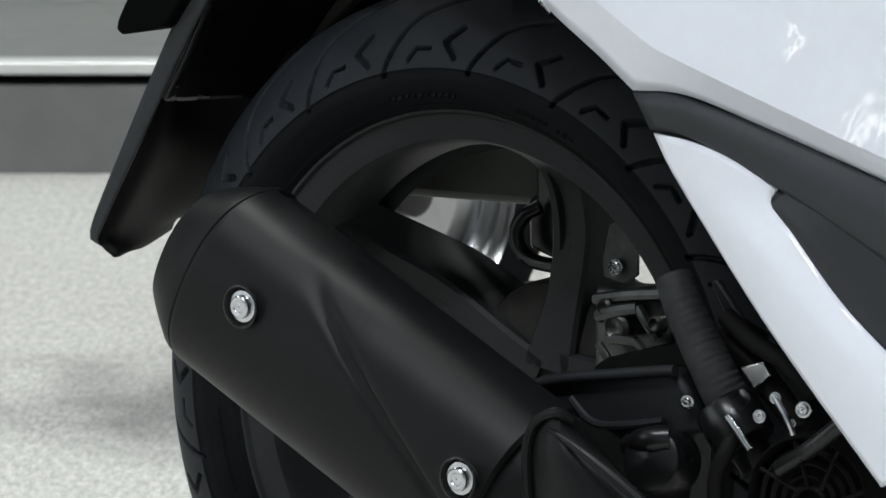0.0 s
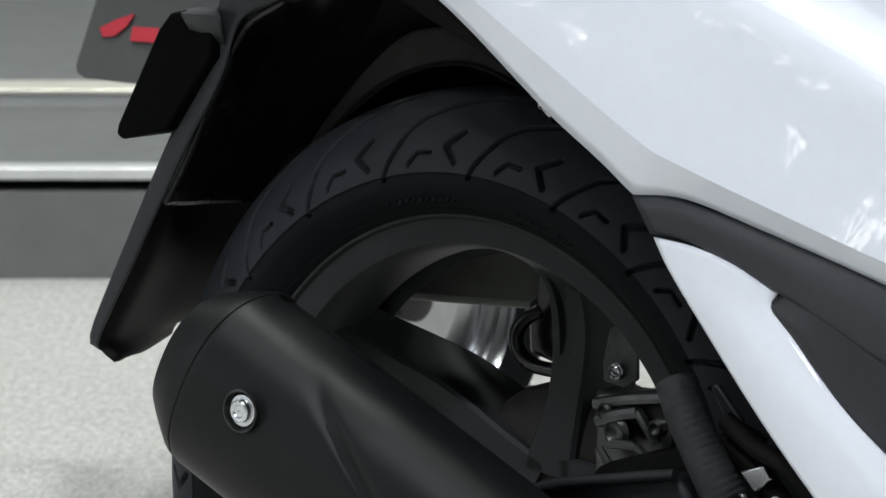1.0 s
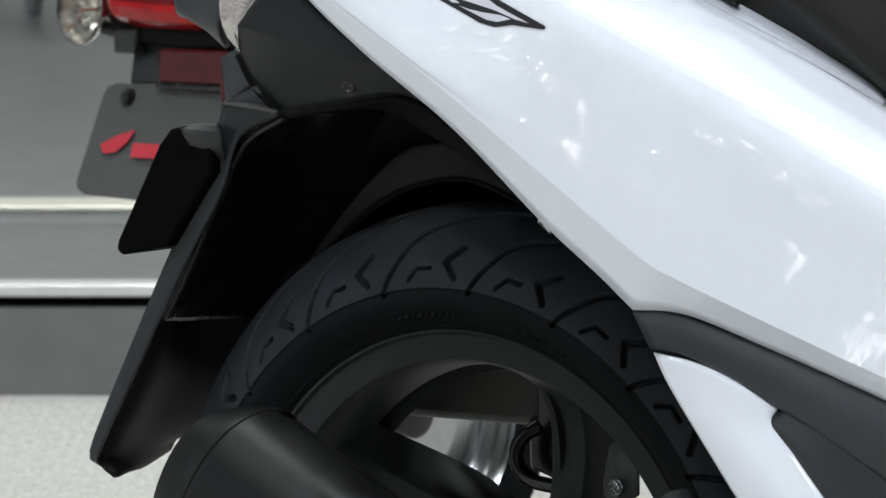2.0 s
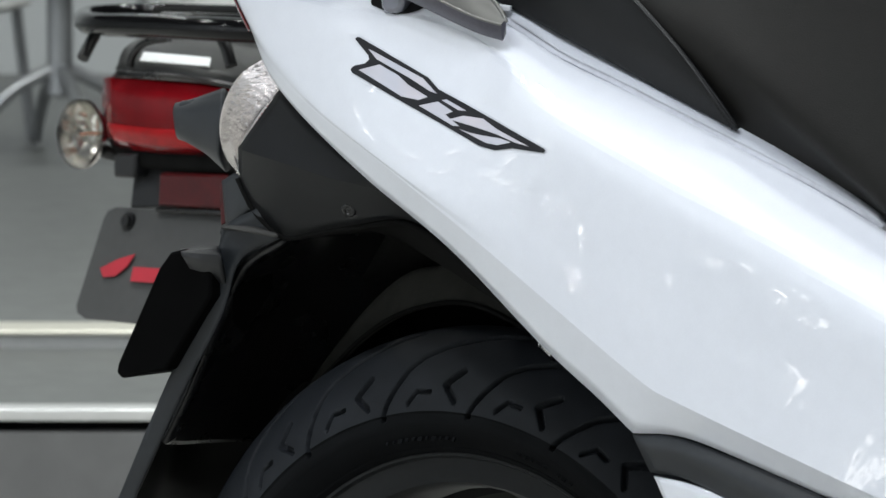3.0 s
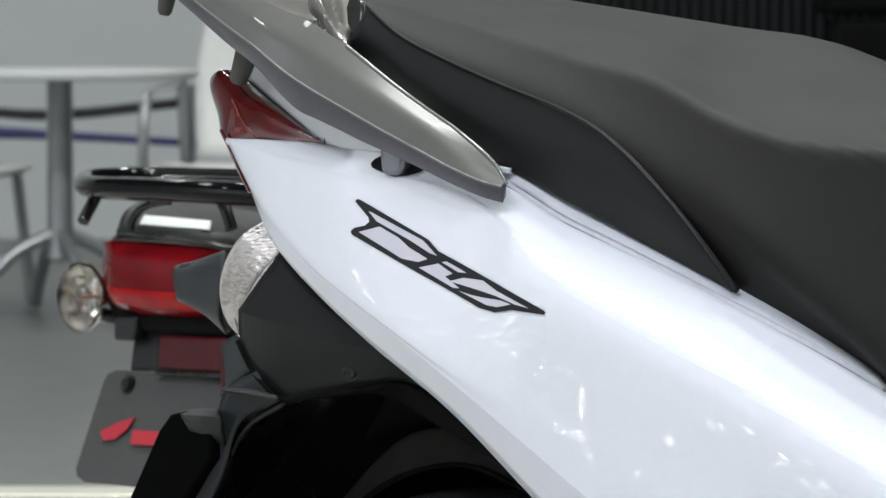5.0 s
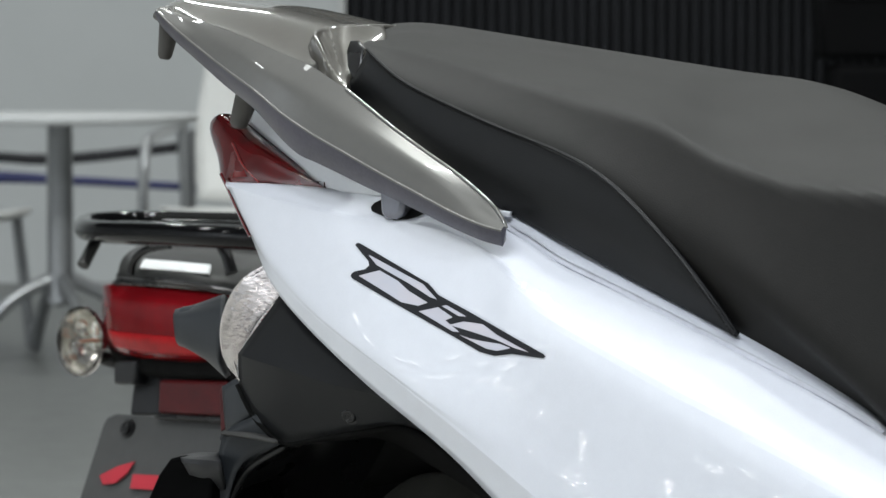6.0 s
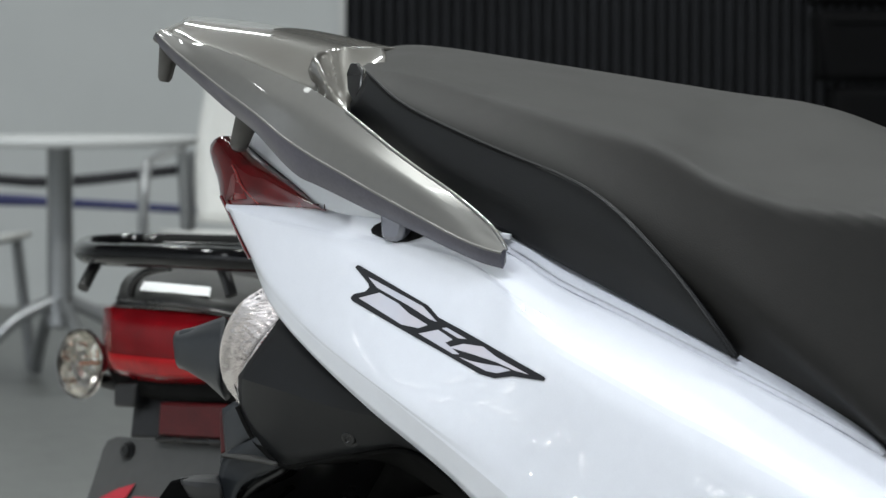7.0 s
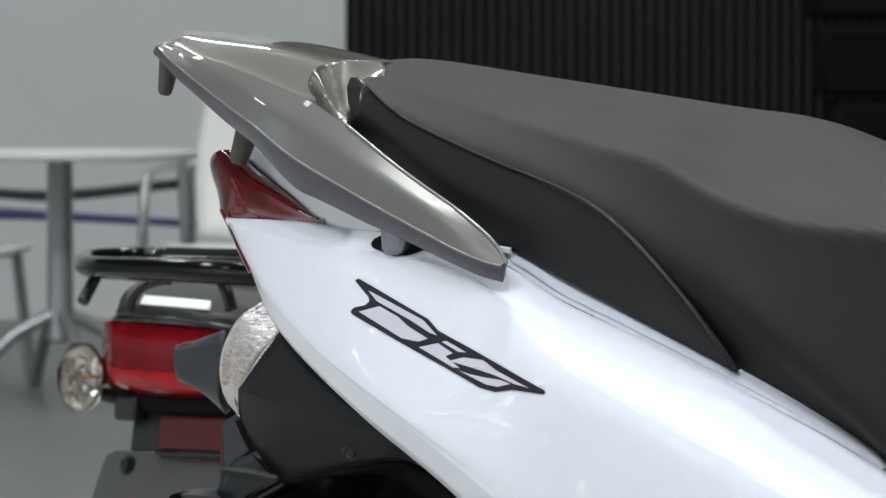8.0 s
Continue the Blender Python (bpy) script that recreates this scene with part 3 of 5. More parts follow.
# ---- seat
seat = part("seat", loft([
    [(-0.1939, 0.085, 0.8076), (-0.1385, 0.1, 0.7705), (0.0009, 0.125, 0.7394), (0.2019, 0.13, 0.6804), (0.3175, 0.13, 0.6502)],
    [(-0.1783, 0.075, 0.8377), (-0.1385, 0.1, 0.8377), (-0.0375, 0.115, 0.8196), (0.0935, 0.12, 0.8025), (0.2081, 0.12, 0.7757), (0.3294, 0.11, 0.7268)],
    [(-0.1439, 0.045, 0.8519), (-0.1104, 0.065, 0.8541), (-0.011, 0.08, 0.8411), (0.116, 0.088, 0.8251), (0.1743, 0.09, 0.8184), (0.2277, 0.09, 0.8043), (0.3445, 0.085, 0.7618)],
    [(-0.1083, 0, 0.8476), (-0.0582, 0, 0.8487), (0.0496, 0, 0.8334), (0.1275, 0, 0.82), (0.178, 0, 0.8063), (0.2518, 0, 0.7936), (0.2997, 0, 0.7856), (0.3965, 0, 0.7649)],
    [(-0.0845, -0.03, 0.8455), (-0.0261, -0.04, 0.8421), (0.0875, -0.05, 0.8218), (0.1612, -0.058, 0.8055), (0.2233, -0.07, 0.7838), (0.2709, -0.075, 0.7722), (0.3365, -0.075, 0.7669), (0.4406, -0.072, 0.7581)],
    [(-0.0648, -0.055, 0.8428), (-0.002, -0.07, 0.8346), (0.1103, -0.08, 0.8114), (0.1817, -0.086, 0.7961), (0.2377, -0.096, 0.7747), (0.2881, -0.1, 0.7627), (0.353, -0.1, 0.7576), (0.4554, -0.096, 0.7529)],
    [(-0.0600, -0.064, 0.8415), (0.0035, -0.0785, 0.8310), (0.1165, -0.0895, 0.8050), (0.1870, -0.0945, 0.7870), (0.2425, -0.1025, 0.7655), (0.2920, -0.1065, 0.7535), (0.3560, -0.1065, 0.7480), (0.4580, -0.1035, 0.7425)],
    [(-0.0409, -0.0840, 0.8369), (-0.0000, -0.1000, 0.8195), (0.0452, -0.1070, 0.8039), (0.1345, -0.1120, 0.7766), (0.1824, -0.1150, 0.7573), (0.2284, -0.1195, 0.7355), (0.2721, -0.1260, 0.7130), (0.3127, -0.1310, 0.6885), (0.3502, -0.1340, 0.6650), (0.3887, -0.1350, 0.6390), (0.4795, -0.1340, 0.5879)],
    [(-0.0432, -0.0900, 0.8254), (0.0085, -0.1050, 0.7960), (0.0700, -0.1110, 0.7714), (0.1364, -0.1145, 0.7516), (0.1879, -0.1168, 0.7321), (0.2341, -0.1190, 0.7121), (0.2754, -0.1210, 0.6909), (0.3139, -0.1230, 0.6683), (0.3493, -0.1240, 0.6466), (0.3819, -0.1245, 0.6254), (0.4734, -0.1240, 0.5830)],
    [(-0.0566, -0.0860, 0.8149), (0.0116, -0.0980, 0.7763), (0.0775, -0.1040, 0.7442), (0.1308, -0.1070, 0.7234), (0.1986, -0.1090, 0.6967), (0.2598, -0.1100, 0.6721), (0.3614, -0.1120, 0.6282), (0.4673, -0.1140, 0.5812)]], 90, 80), VINYL, scooter, "dark grey vinyl seat with stitched seams", angle=60)


def surface_of(ob):
    """A search tree of a part's mesh, to lay trim on it."""
    from mathutils import bvhtree
    me = ob.data
    return bvhtree.BVHTree.FromPolygons([v.co for v in me.vertices], [p.vertices for p in me.polygons])


def lay(points, tree, off):
    """Moves points sideways on to the outer surface, off metres proud of it."""
    out = []
    for p in points:
        hit = tree.ray_cast(Vector((p[0], -0.6, p[2])), Vector((0, 1, 0)))
        n = hit[1] if hit[0] is not None else Vector((0, -1, 0))
        n = -n if n.y > 0 else n
        out.append((hit[0] if hit[0] is not None else Vector(p)) + n * off)
    return out


SEAM = [(-0.0371, -0.0875, 0.8377), (0.002, -0.1025, 0.8196), (0.0472, -0.1095, 0.804), (0.0927, -0.1125, 0.7897), (0.1372, -0.1155, 0.7773), (0.1633, -0.117, 0.7665), (0.1895, -0.119, 0.7499), (0.2239, -0.1215, 0.722), (0.2487, -0.1225, 0.6967), (0.2645, -0.1195, 0.676)]
SEAT_MID = [(-0.0402, -0.0925, 0.8255), (0.0127, -0.1075, 0.7961), (0.0724, -0.114, 0.7715), (0.1392, -0.118, 0.7494), (0.1825, -0.1205, 0.7307), (0.2246, -0.1225, 0.7073), (0.2637, -0.119, 0.6753)]
SEAT_BASE = [(-0.0535, -0.0885, 0.8153), (0.0137, -0.1005, 0.7771), (0.0795, -0.1065, 0.745), (0.1343, -0.1115, 0.724), (0.203, -0.115, 0.6974), (0.2623, -0.1175, 0.6742)]
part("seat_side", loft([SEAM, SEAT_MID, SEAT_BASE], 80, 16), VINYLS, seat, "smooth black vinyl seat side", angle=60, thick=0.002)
seam_line = [p + Vector((0, -0.0006 - 0.0028 * min(1, max(0, (i / 129 - 0.45) / 0.1)), 0.0004)) for i, p in enumerate(crv(SEAM, 130))]
part("seam", tube(seam_line, 0.0010, 130, 6), VINYLS, seat, "raised seat piping")
bm = bmesh.new()
for p, q in zip(seam_line[2:], seam_line[3:]):
    d = q - p
    c0 = p + d * 0.1 + Vector((0, -0.0010, -0.0016))
    tube([c0, c0 + d * 0.3, c0 + d * 0.6], 0.0004, 3, 4, bm)
part("stitching", bm, VINYL, seat, "row of grey stitches")["kind"] = "stuff"

# ---- grab rail
R_OUT = [(-0.2332, -0.0636, 0.8629), (-0.2109, -0.0760, 0.8541), (-0.1719, -0.0928, 0.8391), (-0.1377, -0.1048, 0.8254), (-0.1056, -0.1149, 0.8127), (-0.0764, -0.1221, 0.7983), (-0.0494, -0.1271, 0.7870), (-0.0239, -0.1306, 0.7774), (0.0005, -0.1332, 0.7679), (0.0243, -0.1353, 0.7589), (0.0475, -0.1371, 0.7503), (0.0695, -0.1376, 0.7417), (0.0908, -0.1374, 0.7348), (0.1049, -0.1353, 0.7317)]
R_IN = [(-0.2337, -0.0560, 0.8640), (-0.1892, -0.0760, 0.8573), (-0.1513, -0.0892, 0.8502), (-0.1205, -0.0976, 0.8431), (-0.0929, -0.1027, 0.8355), (-0.0690, -0.1065, 0.8289), (-0.0510, -0.1090, 0.8214), (-0.0342, -0.1112, 0.8139), (-0.0157, -0.1136, 0.8037), (0.0090, -0.1166, 0.7900), (0.0335, -0.1197, 0.7778), (0.0579, -0.1230, 0.7664), (0.0775, -0.1260, 0.7560), (0.0927, -0.1290, 0.7470), (0.1019, -0.1309, 0.7389), (0.1060, -0.1319, 0.7333)]
R_MID = [(-0.2326, -0.0600, 0.8636), (-0.1807, -0.0845, 0.8483), (-0.1438, -0.0978, 0.8385), (-0.1118, -0.1077, 0.8280), (-0.0824, -0.1150, 0.8170), (-0.0581, -0.1184, 0.8075), (-0.0362, -0.1213, 0.7991), (-0.0150, -0.1241, 0.7901), (0.0064, -0.1269, 0.7809), (0.0307, -0.1298, 0.7704), (0.0540, -0.1317, 0.7594), (0.0764, -0.1328, 0.7471), (0.0916, -0.1330, 0.7394), (0.1056, -0.1330, 0.7327)]
R_LOW = [(-0.2457, -0.0520, 0.8585), (-0.2225, -0.0630, 0.8465), (-0.1836, -0.0796, 0.8303), (-0.1486, -0.0923, 0.8146), (-0.1158, -0.1031, 0.8008), (-0.0860, -0.1109, 0.7820), (-0.0689, -0.1148, 0.7732), (-0.0532, -0.1172, 0.7687), (-0.0325, -0.1204, 0.7625), (-0.0077, -0.1233, 0.7545), (0.0161, -0.1253, 0.7475), (0.0395, -0.1272, 0.7399), (0.0620, -0.1282, 0.7321), (0.0842, -0.1290, 0.7253), (0.1012, -0.1290, 0.7220)]
R_INLOW = [(x, y + 0.004, z - 0.012) for x, y, z in R_IN[:-1]] + [(0.1015, -0.1290, 0.7225)]


def rail_arm(side):
    """One arm of the rail as a closed bar: flat crowned top, deep outer side, rounded inner side."""
    cs = [crv(q, 90) for q in (R_INLOW, R_IN, R_MID, R_OUT, R_LOW)]
    rows, low = [], []
    for i in range(90):
        a, b, m, o, w = [c[i] for c in cs]
        top = crv([b, b.lerp(m, 0.5) + Vector((0, 0, 0.0012)), m + Vector((0, 0, 0.0016)), m.lerp(o, 0.6) + Vector((0, 0, 0.001)), o], 14)
        sidev = [o.lerp(w, k / 5) + Vector((0, -0.0012 * math.sin(math.pi * k / 5), 0)) for k in (1, 2, 3, 4, 5)]
        under = [w.lerp(a, k / 3) for k in (1, 2)]
        rows.append([Vector((p.x, p.y * side, p.z)) for p in [a] + top])
        low.append([Vector((p.x, p.y * side, p.z)) for p in [o] + sidev + under + [a]])
    tip = grid(low)
    ring = tip.verts[-len(low[-1]):]
    crown = [tip.verts.new(p) for p in rows[-1][-2:0:-1]]
    tip.faces.new(ring + crown[::-1])
    return grid(rows), tip


top_skin, side_skin = rail_arm(1)
rail = part("grab_rail", top_skin, CHAMP, scooter, "warm silver metallic grab rail", angle=30)
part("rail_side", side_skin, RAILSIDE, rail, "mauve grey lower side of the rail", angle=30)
top_skin, side_skin = rail_arm(-1)
part("rail_arm", top_skin, CHAMP, rail, "far arm of the silver grab rail", angle=30)
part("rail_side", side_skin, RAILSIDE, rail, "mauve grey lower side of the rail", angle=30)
DECK_R = R_IN[:7]
CREASE = [(-0.2345, -0.0460, 0.8672), (-0.1980, -0.0660, 0.8574), (-0.1663, -0.0720, 0.8503), (-0.1378, -0.0776, 0.8435), (-0.1097, -0.0831, 0.8358), (-0.0846, -0.0880, 0.8299), (-0.0640, -0.0925, 0.8225)]
RIDGE = [(-0.2373, -0.0300, 0.8711), (-0.2003, -0.0331, 0.8662), (-0.1639, -0.0362, 0.8613), (-0.1255, -0.0396, 0.8541), (-0.1028, -0.0416, 0.8498)]
SPINE = [(-0.2565, 0.0000, 0.8739), (-0.2293, 0.0000, 0.8715), (-0.2048, 0.0000, 0.8685), (-0.1806, 0.0000, 0.8659), (-0.1566, 0.0000, 0.8618), (-0.1328, 0.0000, 0.8574), (-0.1093, 0.0000, 0.8530)]


def other_side(pts):
    return [(x, -y, z) for x, y, z in pts]


part("rail_deck", loft([DECK_R, CREASE, RIDGE, SPINE, other_side(RIDGE), other_side(CREASE), other_side(DECK_R)], 44, 42), DECKM, rail, "raised glossy middle of the grab rail", thick=0.004)
REAR_IN = [R_IN[0], CREASE[0], RIDGE[0], SPINE[0], other_side(RIDGE)[0], other_side(CREASE)[0], other_side(R_IN)[0]]
REAR = [(x - 0.0035, y * 1.06, z - 0.0012) for x, y, z in REAR_IN]
part("rail_tail", loft([REAR_IN, REAR, [(x - 0.002, y * 1.01, z - 0.005) for x, y, z in REAR], [(x + 0.004, y * 0.9, z - 0.010) for x, y, z in REAR]], 42, 14), CHAMP, rail, "rounded rear end of the rail", thick=0.003)
FRONT = [[(-0.0838, -0.089, 0.8393), (-0.0806, -0.09, 0.8333), (-0.0731, -0.0924, 0.8267)], [(-0.0806, -0.0868, 0.8484), (-0.0692, -0.0916, 0.8352), (-0.0565, -0.097, 0.8206)],
         [(-0.0962, -0.055, 0.852), (-0.0738, -0.0741, 0.8333), (-0.0435, -0.1, 0.8134)], [(-0.0855, -0.05, 0.8534), (-0.0754, -0.065, 0.8421), (-0.0499, -0.088, 0.8191)],
         [(-0.0800, -0.02, 0.8530), (-0.0690, -0.03, 0.8480), (-0.0560, -0.05, 0.8380)]]
part("rail_front", loft([c + [(c[-1][0] - 0.002, c[-1][1] - 0.006, c[-1][2] - 0.020)] for c in FRONT], 28, 28), DECKM, rail, "curved front wall of the rail", thick=0.002)
for a, b, r0, r1 in (((-0.2380, -0.045, 0.8545), (-0.2432, -0.045, 0.8313), 0.0072, 0.0044), ((-0.1450, -0.075, 0.8100), (-0.1543, -0.075, 0.7886), 0.0080, 0.0056)):
    part("rail_peg", tube([a, Vector(a).lerp(Vector(b), 0.5), b], lambda u, r0=r0, r1=r1: (r0 + (r1 - r0) * u) * (0.75 if u > 0.97 else 1), 12, 16), CHAMPM, rail, "tapered silver luggage peg")
part("rail_post", prism([(0.0001, -0.1220, 0.7539), (0.0204, -0.1220, 0.7496), (0.0174, -0.1220, 0.7375), (0.0121, -0.1220, 0.7353), (0.0054, -0.1220, 0.7355), (0.0010, -0.1220, 0.7382)], (0, 0.012, 0)), POST, rail, "silver mounting post of the rail", bevel=0.003)

for pts, r in ((R_IN[7:], 0.0012), (R_OUT, 0.0008)):
    part("rail_bead", tube(pts, r, 70, 10), CHAMP, rail, "rounded glossy edge of the rail")

# no hollow here: a solid black plate gives the recess its shade
part("rail_recess_shade", prism([(-0.0452, -0.092, 0.8192), (-0.0522, -0.089, 0.8275), (-0.0572, -0.084, 0.8373), (-0.0574, -0.08, 0.8436), (-0.0515, -0.08, 0.8436), (-0.0453, -0.083, 0.8394), (-0.0426, -0.088, 0.8297), (-0.0428, -0.091, 0.8213)], (0.001, 0.002, 0)), GLOSSY, rail, "dark oval plate for the shaded recess before the seat", bevel=0.001)

# ---- tail lamp
lens_red = part("tail_lamp", loft([
    [(-0.1766, -0.0400, 0.7909), (-0.1364, -0.0640, 0.7796), (-0.0981, -0.0820, 0.7664), (-0.0629, -0.0960, 0.7523)],
    [(-0.1844, -0.0460, 0.7960), (-0.1395, -0.0730, 0.7783), (-0.0996, -0.0885, 0.7644), (-0.0612, -0.0985, 0.7527)],
    [(-0.1969, -0.046, 0.7951), (-0.1486, -0.074, 0.7753), (-0.1047, -0.089, 0.7615), (-0.0612, -0.099, 0.7527)],
    [(-0.2032, -0.046, 0.787), (-0.1559, -0.076, 0.7666), (-0.1132, -0.09, 0.7553), (-0.063, -0.098, 0.7523)],
    [(-0.1925, -0.05, 0.7672), (-0.1595, -0.08, 0.7541), (-0.1149, -0.088, 0.7531), (-0.0656, -0.096, 0.7522)]], 30, 14), REDL, scooter, "deep red wrap-round tail lamp lens", thick=0.004)
part("tail_cover", loft([
    [(-0.1701, -0.0425, 0.8056), (-0.1309, -0.0665, 0.7937), (-0.0923, -0.0845, 0.7768), (-0.0512, -0.0980, 0.7637), (-0.0187, -0.1045, 0.7541), (0.0927, -0.1125, 0.7415)],
    [(-0.1749, -0.0425, 0.7910), (-0.1347, -0.0665, 0.7797), (-0.0965, -0.0845, 0.7665), (-0.0616, -0.0975, 0.7523), (-0.0236, -0.1040, 0.7488), (0.0923, -0.1120, 0.7387)]], 30, 6, smooth=False), DECK, scooter, "white tail cover under the rail", thick=0.003)

# ---- indicator lens and under-tail cover
lens = loft([
    [(-0.122, -0.088, 0.7028), (-0.1391, -0.09, 0.6924), (-0.1554, -0.086, 0.6755), (-0.1655, -0.08, 0.6569), (-0.1643, -0.076, 0.6387), (-0.1519, -0.076, 0.6274)],
    [(-0.1108, -0.094, 0.6977), (-0.1228, -0.098, 0.6826), (-0.1372, -0.095, 0.6641), (-0.1463, -0.09, 0.6492), (-0.1496, -0.084, 0.6398), (-0.1502, -0.078, 0.6276)],
    [(-0.1023, -0.093, 0.6848), (-0.1183, -0.094, 0.6701), (-0.1321, -0.09, 0.6569), (-0.1422, -0.086, 0.6456), (-0.1481, -0.082, 0.6372), (-0.1502, -0.078, 0.6276)]], 30, 11)
ind_lens = part("indicator", lens, CLEAR, scooter, "clear rear indicator lens over fine facets", angle=60, thick=0.0012)
ind_lens.visible_shadow = False
foil = loft([
    [(-0.1292, -0.078, 0.6993), (-0.1445, -0.08, 0.6903), (-0.1613, -0.076, 0.6738), (-0.1709, -0.07, 0.6562), (-0.1701, -0.066, 0.6397), (-0.1596, -0.066, 0.6279)],
    [(-0.1068, -0.085, 0.6847), (-0.1232, -0.085, 0.6684), (-0.1362, -0.082, 0.6546), (-0.1463, -0.078, 0.6428), (-0.1536, -0.074, 0.6351), (-0.1571, -0.07, 0.6275)]], 44, 17, smooth=False)
rng = random.Random(21)
for k, v in enumerate(foil.verts):
    v.co.y -= 0.0032 * ((k // 17 + k % 17) % 2) + rng.uniform(0, 0.0004)
part("indicator_foil", foil, SPARK, ind_lens, "bright faceted reflector behind the lens", angle=4)
part("lamp_edge", tube([(-0.1638, -0.08, 0.7587), (-0.1541, -0.084, 0.749), (-0.1403, -0.088, 0.7315), (-0.1317, -0.0892, 0.7204)], 0.0011, 40, 8), REDL, scooter, "thin red edge of the tail lamp")
UT_A = [(-0.104, -0.091, 0.6854), (-0.0695, -0.098, 0.6616), (-0.0204, -0.108, 0.6339), (0.0229, -0.112, 0.611), (0.0971, -0.118, 0.5662)]
UT_B = [(-0.1437, -0.087, 0.6456), (-0.1304, -0.092, 0.6435), (-0.0978, -0.1, 0.6394), (-0.0532, -0.1055, 0.6319), (-0.0119, -0.1085, 0.626), (0.0213, -0.11, 0.6118), (0.094, -0.114, 0.5674)]
UT_C = [(-0.1524, -0.076, 0.6259), (-0.1441, -0.073, 0.6085), (-0.1319, -0.074, 0.5988), (-0.1152, -0.076, 0.5905), (-0.0925, -0.079, 0.5937), (-0.0457, -0.085, 0.6022), (-0.0029, -0.091, 0.6073), (0.0381, -0.098, 0.5934), (0.087, -0.105, 0.5629)]
cover = loft([UT_A, UT_B], 40, 6, smooth=False)
cover = loft([UT_B, UT_C], 40, 6, smooth=False, bm=cover)
bmesh.ops.remove_doubles(cover, verts=cover.verts[:], dist=0.0005)
part("under_tail", cover, UNDER, scooter, "charcoal plastic under-tail cover with a sharp crease", angle=14, thick=0.003)
part("under_tail_bottom", loft([UT_C, [(-0.1597, -0.05, 0.6103), (-0.1478, -0.05, 0.5982), (-0.1288, -0.05, 0.5909), (-0.0913, -0.05, 0.5936), (-0.0503, -0.055, 0.5965), (0.0079, -0.06, 0.5771)]], 30, 6, smooth=False), BLACK, scooter, "dull black underside of the tail", thick=0.003)

# ---- rear mudguard and wheel housing
part("mudguard", loft([
    [(-0.1247, -0.066, 0.5884), (-0.158, -0.066, 0.5702), (-0.1798, -0.066, 0.5362), (-0.2078, -0.065, 0.4865), (-0.2312, -0.064, 0.4494)],
    [(-0.1374, -0.04, 0.5877), (-0.1685, -0.04, 0.5641), (-0.1906, -0.04, 0.526), (-0.2178, -0.04, 0.4759), (-0.2364, -0.04, 0.4465)],
    [(-0.1498, 0.02, 0.5866), (-0.1789, 0.02, 0.5441), (-0.201, 0.02, 0.5015), (-0.2285, 0.02, 0.4542), (-0.236, 0.02, 0.4423)],
    [(-0.1035, 0.08, 0.5887), (-0.132, 0.08, 0.5424), (-0.1562, 0.08, 0.4956), (-0.1954, 0.08, 0.4471), (-0.2028, 0.08, 0.4389)]], 50, 20), GLOSSY, scooter, "glossy black plastic rear mudguard", thick=0.004)
part("mud_flap", loft([
    [(-0.2262, -0.0570, 0.4760), (-0.2402, -0.0650, 0.4510), (-0.2539, -0.064, 0.4214), (-0.2762, -0.062, 0.3835), (-0.2936, -0.061, 0.3544), (-0.2886, -0.06, 0.3442), (-0.2794, -0.058, 0.3377)],
    [(-0.2270, -0.0440, 0.4790), (-0.2400, -0.05, 0.4540), (-0.2516, -0.05, 0.4182), (-0.272, -0.05, 0.3825), (-0.2895, -0.05, 0.3542), (-0.2877, -0.05, 0.3423), (-0.2816, -0.05, 0.3372)],
    [(-0.2440, 0.004, 0.4800), (-0.2600, 0, 0.4560), (-0.2663, 0, 0.4114), (-0.2868, 0, 0.379), (-0.305, 0, 0.3542), (-0.3087, 0, 0.3423), (-0.3103, 0, 0.3351)],
    [(-0.1700, 0.062, 0.4820), (-0.1760, 0.062, 0.4600), (-0.2133, 0.06, 0.4209), (-0.2585, 0.06, 0.3823), (-0.302, 0.06, 0.3569), (-0.3305, 0.06, 0.3483), (-0.3385, 0.06, 0.3377)]], 40, 20), OLIVE, scooter, "dull black rubber mud flap", thick=0.004)
EDGE_OUT = [(-0.1389, -0.074, 0.6068), (-0.1658, -0.076, 0.5915), (-0.1763, -0.077, 0.5482), (-0.211, -0.075, 0.4982), (-0.254, -0.072, 0.4241), (-0.2912, -0.068, 0.3582), (-0.2871, -0.066, 0.347)]
EDGE_IN = [(-0.1196, -0.072, 0.5891), (-0.1534, -0.074, 0.5729), (-0.1695, -0.074, 0.5353), (-0.2017, -0.072, 0.4880), (-0.2455, -0.070, 0.4172), (-0.2838, -0.068, 0.3556), (-0.2840, -0.066, 0.3458)]
part("mudguard_edge", loft([EDGE_OUT, EDGE_IN], 50, 5, smooth=False), EDGEP, scooter, "charcoal edge of the rear mudguard", thick=0.002)
# shoulder top in a paler grey: the light falling on it is coloured in
part("shoulder_top", loft([[(-0.1731, -0.045, 0.6007), (-0.1659, -0.045, 0.6032), (-0.1597, -0.045, 0.5999)], [(-0.166, -0.0785, 0.5942), (-0.1405, -0.0805, 0.5932), (-0.1177, -0.0785, 0.5911)]], 14, 6, smooth=False), ARM, scooter, "top of the mudguard's shoulder, in paler grey for the light on it", thick=0.002)
part("mudguard_shoulder", loft([[(-0.1438, -0.07, 0.606), (-0.1336, -0.072, 0.5991), (-0.1222, -0.07, 0.5899)], [(-0.1678, -0.06, 0.5976), (-0.1531, -0.066, 0.5893), (-0.1389, -0.066, 0.5822)], [(-0.192, -0.05, 0.5876), (-0.1775, -0.06, 0.5796), (-0.1597, -0.064, 0.5707)]], 12, 10), GREYP, scooter, "charcoal shoulder of the mudguard", thick=0.003)
